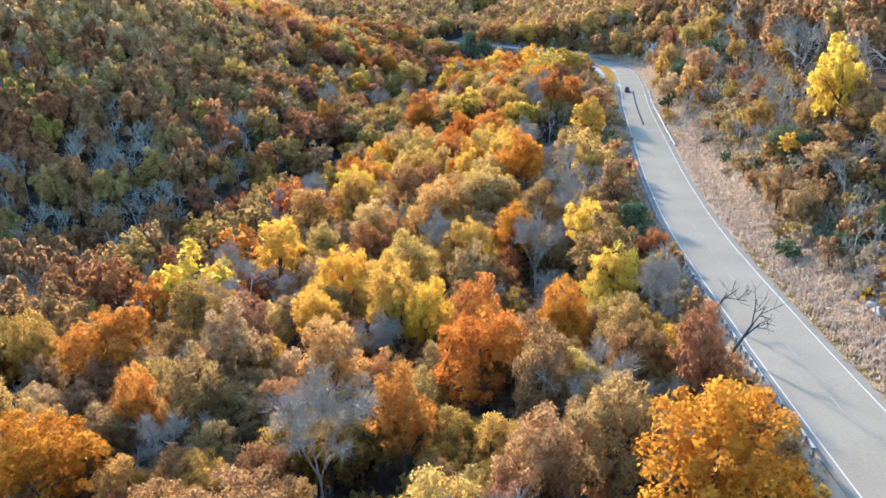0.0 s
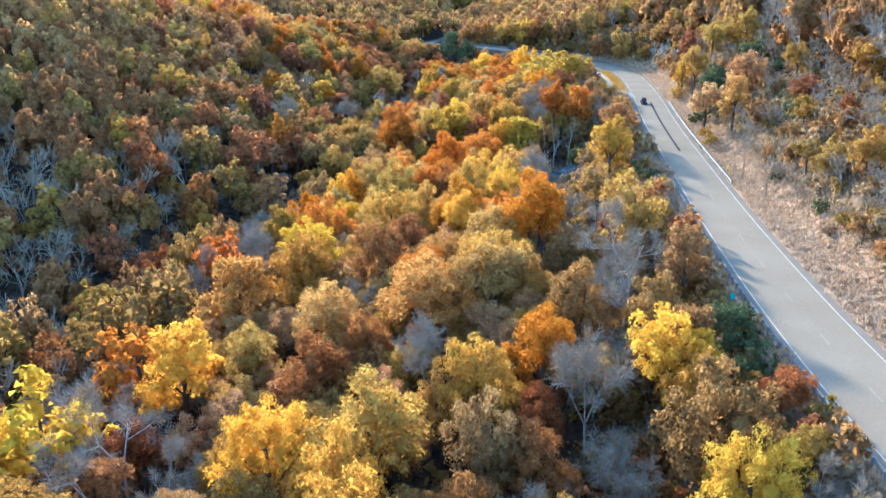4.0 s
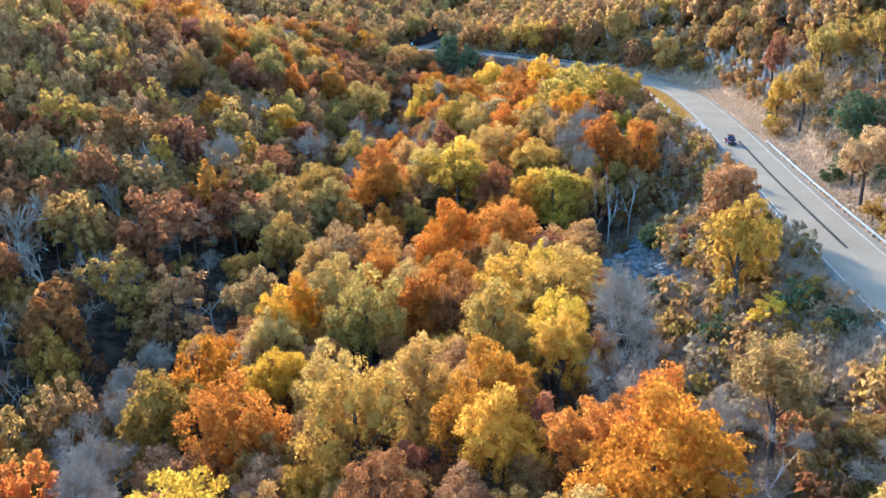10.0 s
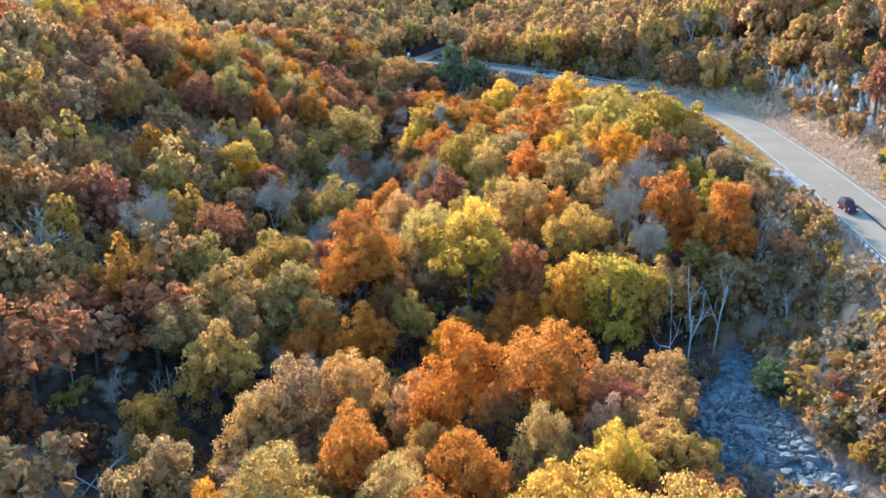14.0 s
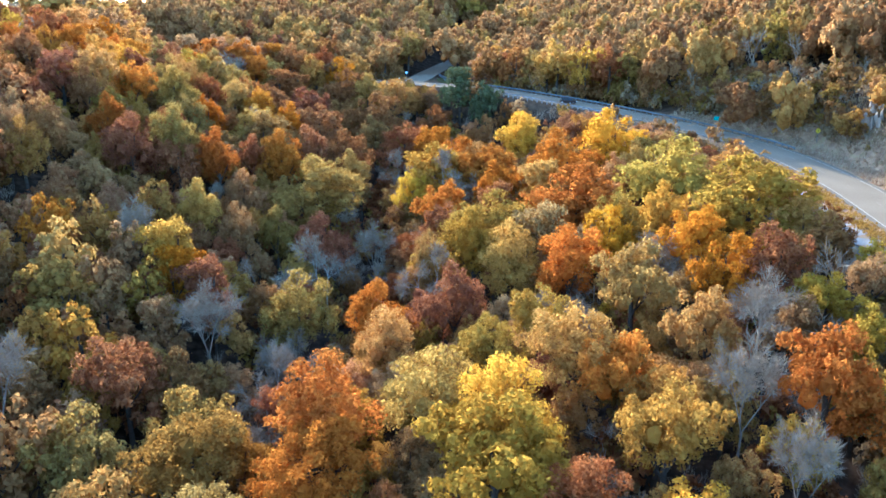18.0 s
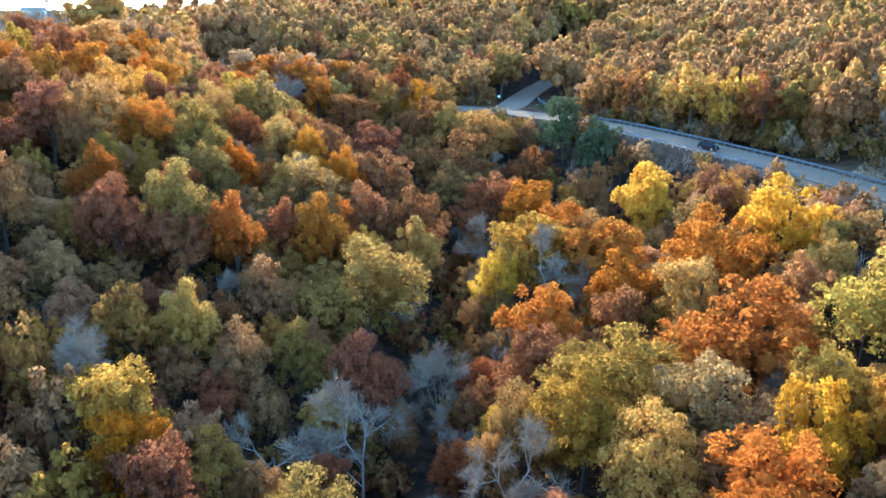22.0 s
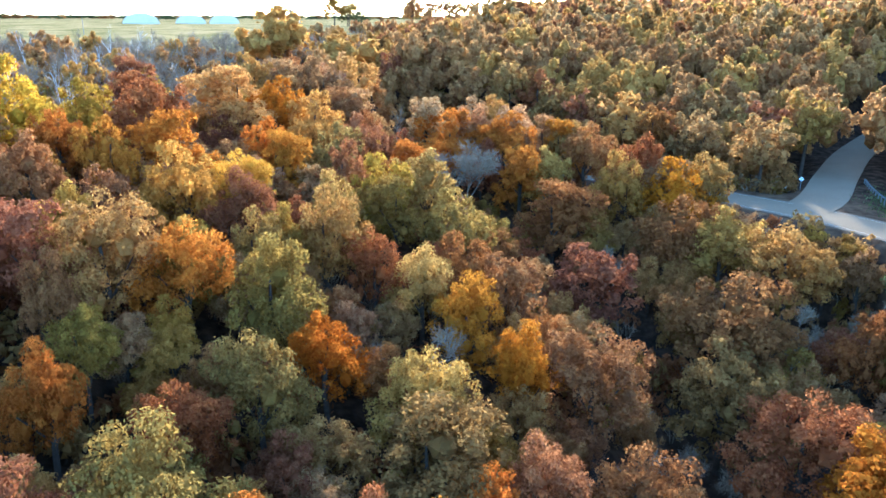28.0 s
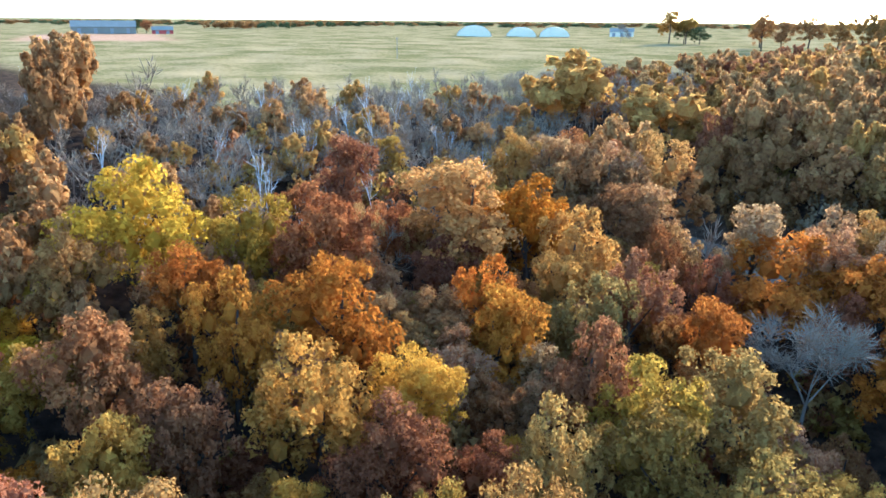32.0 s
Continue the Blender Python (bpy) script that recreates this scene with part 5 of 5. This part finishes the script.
def car(x, y, z, yaw, paint, label, suv=True):
    e = thing("car", pose(x, y, z, 0, 0, yaw), label, "car")
    L, W, H = (4.7, 1.85, 1.68) if suv else (4.5, 1.8, 1.45)
    bm = bmesh.new()
    secs = []
    for u, w, lo, hi in ((-0.5, 0.80, 0.42, 0.80), (-0.485, 0.92, 0.32, 0.95), (-0.35, 1.0, 0.25, 0.98), (0.15, 1.0, 0.25, 0.98), (0.40, 0.97, 0.27, 0.88), (0.485, 0.88, 0.32, 0.76), (0.5, 0.76, 0.42, 0.66)):
        h = W / 2 * w
        secs.append([(h * 0.94, u * L, lo), (h, u * L, lo + 0.2), (h, u * L, hi - 0.12), (h * 0.9, u * L, hi), (-h * 0.9, u * L, hi), (-h, u * L, hi - 0.12), (-h, u * L, lo + 0.2), (-h * 0.94, u * L, lo)])
    loft(bm, secs)
    body = part("body", bm, paint, e)
    bm = bmesh.new()
    b0, b1 = (-0.47, -0.40) if suv else (-0.38, -0.24)
    secs = []
    for u, w, hi in ((b0, 0.88, 1.0), (b1, 0.80, H - 0.05), (-0.05, 0.80, H), (0.08, 0.78, H - 0.06), (0.24, 0.88, 0.98)):
        h, lo = W / 2 * w, 0.92
        secs.append([(W / 2 * 0.9, u * L, lo), (h * 0.98, u * L, max(lo + 0.02, hi - 0.06)), (h * 0.85, u * L, hi + 0.01), (-h * 0.85, u * L, hi + 0.01), (-h * 0.98, u * L, max(lo + 0.02, hi - 0.06)), (-W / 2 * 0.9, u * L, lo)])
    loft(bm, secs)
    part("windows", bm, GLASS, e, "dark tinted glasshouse")
    bm = bmesh.new()
    box(bm, (-W * 0.36, (b1 + 0.01) * L, H - 0.01), (W * 0.36, 0.05 * L, H + 0.035), 0.02)
    part("roof", bm, paint, e)
    for sx in (-1, 1):
        for u in (-0.31, 0.31):
            bm = bmesh.new()
            bmesh.ops.create_cone(bm, cap_ends=True, segments=20, radius1=0.34, radius2=0.34, depth=0.22, matrix=pose(sx * (W / 2 - 0.1), u * L, 0.34, 0, 90, 0))
            wheel = part("wheel", bm, TYRE, e)
            bm = bmesh.new()
            bmesh.ops.create_cone(bm, cap_ends=True, segments=16, radius1=0.21, radius2=0.19, depth=0.04, matrix=pose(sx * (W / 2 + 0.02), u * L, 0.34, 0, 90, 0))
            part("rim", bm, RIM, wheel)
        for v, mat, nm in ((-0.5, LAMP_RED, "tail_light"), (0.492, LAMP_WHITE, "headlight")):
            bm = bmesh.new()
            box(bm, (sx * W * 0.34 - 0.16, v * L - 0.04, 0.66), (sx * W * 0.34 + 0.16, v * L + 0.04, 0.82 if v < 0 else 0.74), 0.02)
            part(nm, bm, mat, e)
    for v in (-0.505, 0.5):
        bm = bmesh.new()
        box(bm, (-W * 0.42, v * L - 0.05, 0.34), (W * 0.42, v * L + 0.05, 0.54), 0.03)
        part("bumper", bm, TYRE, body)
    return e


def on_road(y0, o):
    k = int(np.argmin(abs(MAIN[:, 1] - y0) + np.where(MAIN[:, 0] < 0, 900, 0)))
    p, tan = offset(MAIN[k - 1:k + 2], o)
    return p[1][0], p[1][1], p[1][2] + 0.03, math.degrees(math.atan2(tan[1][1], tan[1][0])) - 90


x, y, z, yaw = on_road(289.5, -2.2)
car(x, y, z, yaw + 180, noisy("dark maroon paint", (0.05, 0.012, 0.012), (0.07, 0.018, 0.016), 3, 0.6, 0.0), "dark maroon sport-utility car on the road above the ravine")
x, y, z, yaw = on_road(446, -1.9)
car(x, y, z, yaw + 180, noisy("dark brown paint", (0.03, 0.018, 0.014), (0.05, 0.03, 0.022), 3, 0.6, 0.0), "dark brown estate car on the far bend")
car(68.0, 357.0, 11.72, 8, noisy("white car paint", (0.68, 0.68, 0.68), (0.8, 0.8, 0.8), 3, 0.3, 0.0), "white saloon parked in the pull-off", False)


# ---- farm on the plateau ----
METAL_ROOF = noisy("blue-grey sheet metal", (0.20, 0.16, 0.115), (0.27, 0.22, 0.16), 0.15, 0.7, 0.1, 12, 0.0)
METAL_WALL = noisy("grey wall cladding", (0.17, 0.135, 0.098), (0.23, 0.187, 0.138), 0.15, 0.6, 0.1, 12)
HOOP = noisy("white greenhouse film", (0.56, 0.43, 0.265), (0.68, 0.53, 0.33), 0.2, 0.5, 0.05)


def gable(name, x, y, L, W, eave, ridge, yaw, wall, roof, label, doors=2, category="building"):
    e = thing(name, pose(x, y, height(x, y) - 0.2, 0, 0, yaw), label, category)
    bm = bmesh.new()
    v = [bm.verts.new(p) for p in ((-L / 2, -W / 2, 0), (L / 2, -W / 2, 0), (L / 2, W / 2, 0), (-L / 2, W / 2, 0), (-L / 2, -W / 2, eave), (L / 2, -W / 2, eave), (L / 2, W / 2, eave), (-L / 2, W / 2, eave), (-L / 2, 0, ridge), (L / 2, 0, ridge))]
    for f in ((0, 1, 5, 4), (2, 3, 7, 6), (1, 2, 6, 9, 5), (3, 0, 4, 8, 7)):
        bm.faces.new([v[k] for k in f])
    part("wall", bm, wall, e)
    for s in (-1, 1):
        bm = bmesh.new()
        run = math.hypot(W / 2 + 0.6, (ridge - eave) * (1 + 1.2 / W))
        ang = math.degrees(math.atan2(ridge - eave, W / 2))
        box(bm, (-L / 2 - 0.5, 0 if s > 0 else -run, 0.02), (L / 2 + 0.5, run if s > 0 else 0, 0.2), 0.03, pose(0, 0, ridge, -s * ang, 0, 0))
        part("roof", bm, roof, e)
    for k in range(doors):
        bm = bmesh.new()
        u = -L / 2 + L * (k + 0.5) / doors
        box(bm, (u - 1.6, -W / 2 - 0.12, 0.1), (u + 1.6, -W / 2 + 0.05, eave * 0.8), 0.03)
        d = part("door", bm, POST, e, "dark sliding door")
    return e


def hoop_house(x, y, L, R, yaw, label):
    e = thing("greenhouse", pose(x, y, height(x, y) - 0.1, 0, 0, yaw), label, "greenhouse", "greenhouses")
    bm = bmesh.new()
    n = 14
    secs = [[(u, R * math.cos(math.pi * k / n), R * 0.62 * math.sin(math.pi * k / n)) for k in range(n + 1)] for u in np.linspace(-L / 2, L / 2, 12)]
    loft(bm, secs)
    part("cover", bm, HOOP, e)
    for u in np.linspace(-L / 2 + 0.05, L / 2 - 0.05, 9):
        bm = bmesh.new()
        for k in range(n):
            a, b = math.pi * k / n, math.pi * (k + 1) / n
            p, q = Vector((u, R * math.cos(a) * 1.01, R * 0.63 * math.sin(a))), Vector((u, R * math.cos(b) * 1.01, R * 0.63 * math.sin(b)))
            r = bmesh.ops.create_cone(bm, cap_ends=True, segments=6, radius1=0.05, radius2=0.05, depth=(q - p).length)
            bmesh.ops.transform(bm, matrix=Matrix.Translation((p + q) / 2) @ (q - p).to_track_quat("Z", "Y").to_matrix().to_4x4(), verts=r["verts"])
        part("hoop", bm, GALV, e)
    return e


gable("barn", -823, 693, 58, 20, 6.5, 12, 69, METAL_WALL, METAL_ROOF, "long blue-grey metal farm barn on the plateau", 4, "barn")
gable("shed", -803, 743, 20, 10, 4.5, 8, 66, RED, METAL_ROOF, "small red-walled farm shed with white doors", 2, "shed")
gable("farmhouse", -502, 1098, 24, 10, 5, 8.5, 34, HOOP, METAL_ROOF, "white farmhouse with a grey roof", 3, "house")
hoop_house(-586, 966, 34, 17, 134, "broad white hoop greenhouse on the plateau")
hoop_house(-552, 998, 30, 14.5, 131, "white hoop greenhouse beside another")
hoop_house(-527, 1019, 30, 14.5, 129, "white hoop greenhouse at the end of the row")
bm = bmesh.new()
bmesh.ops.create_cone(bm, cap_ends=True, segments=8, radius1=0.13, radius2=0.09, depth=9.5, matrix=pose(0, 0, 4.5))
pole = thing("utility_pole", pose(-295, 619, height(-295, 619)), "thin wooden utility pole in the field", "pole")
part("shaft", bm, POST, pole)
bm = bmesh.new()
box(bm, (-0.9, -0.06, 8.5), (0.9, 0.06, 8.65), 0.02)
part("crossarm", bm, POST, pole)
for x, y, r, c, tl in ((-809, 729, 6.5, "rust", 14), (-845, 735, 7, "green", 16), (-374, 907, 7, "bare", 24), (-340, 918, 10, "olive", 26), (-331, 926, 9, "olive", 22), (-336, 932, 9, "green", 18), (-322, 930, 8, "green", 14), (-263, 900, 9, "tan", 22), (-229, 829, 8, "tan", 20), (-215, 822, 8, "tan", 18), (-200, 820, 10, "tan", 21), (-180, 806, 8, "tan", 18), (-161, 792, 10, "olive", 22), (-146, 775, 9, "tan", 20)):
    tree(c, x, y, r, "near", rg, tl)
hedge = []
for k in range(150):
    t = rg.random()
    hedge.append((-1050 - 330 * t + rg.uniform(-15, 15), 940 + 460 * t + rg.uniform(-25, 25), rg.uniform(5, 9)))
hedge = [h for h in hedge if math.sin(h[0] * 0.045) > -0.2]
woods("tan", hedge, 0.6)
woods("green", [(x + 30, y + 40, r * 0.8) for x, y, r in hedge[::3]], 0.6)
ridge_line = []
for k in range(900):
    a, q = radians(rg.uniform(-25, 84)), rg.uniform(1650, 2200)
    ridge_line.append((-q * math.sin(a), 300 + q * math.cos(a), rg.uniform(8, 14)))
woods("tan", ridge_line[::2], 0.45)
woods("green", ridge_line[1::2], 0.4)
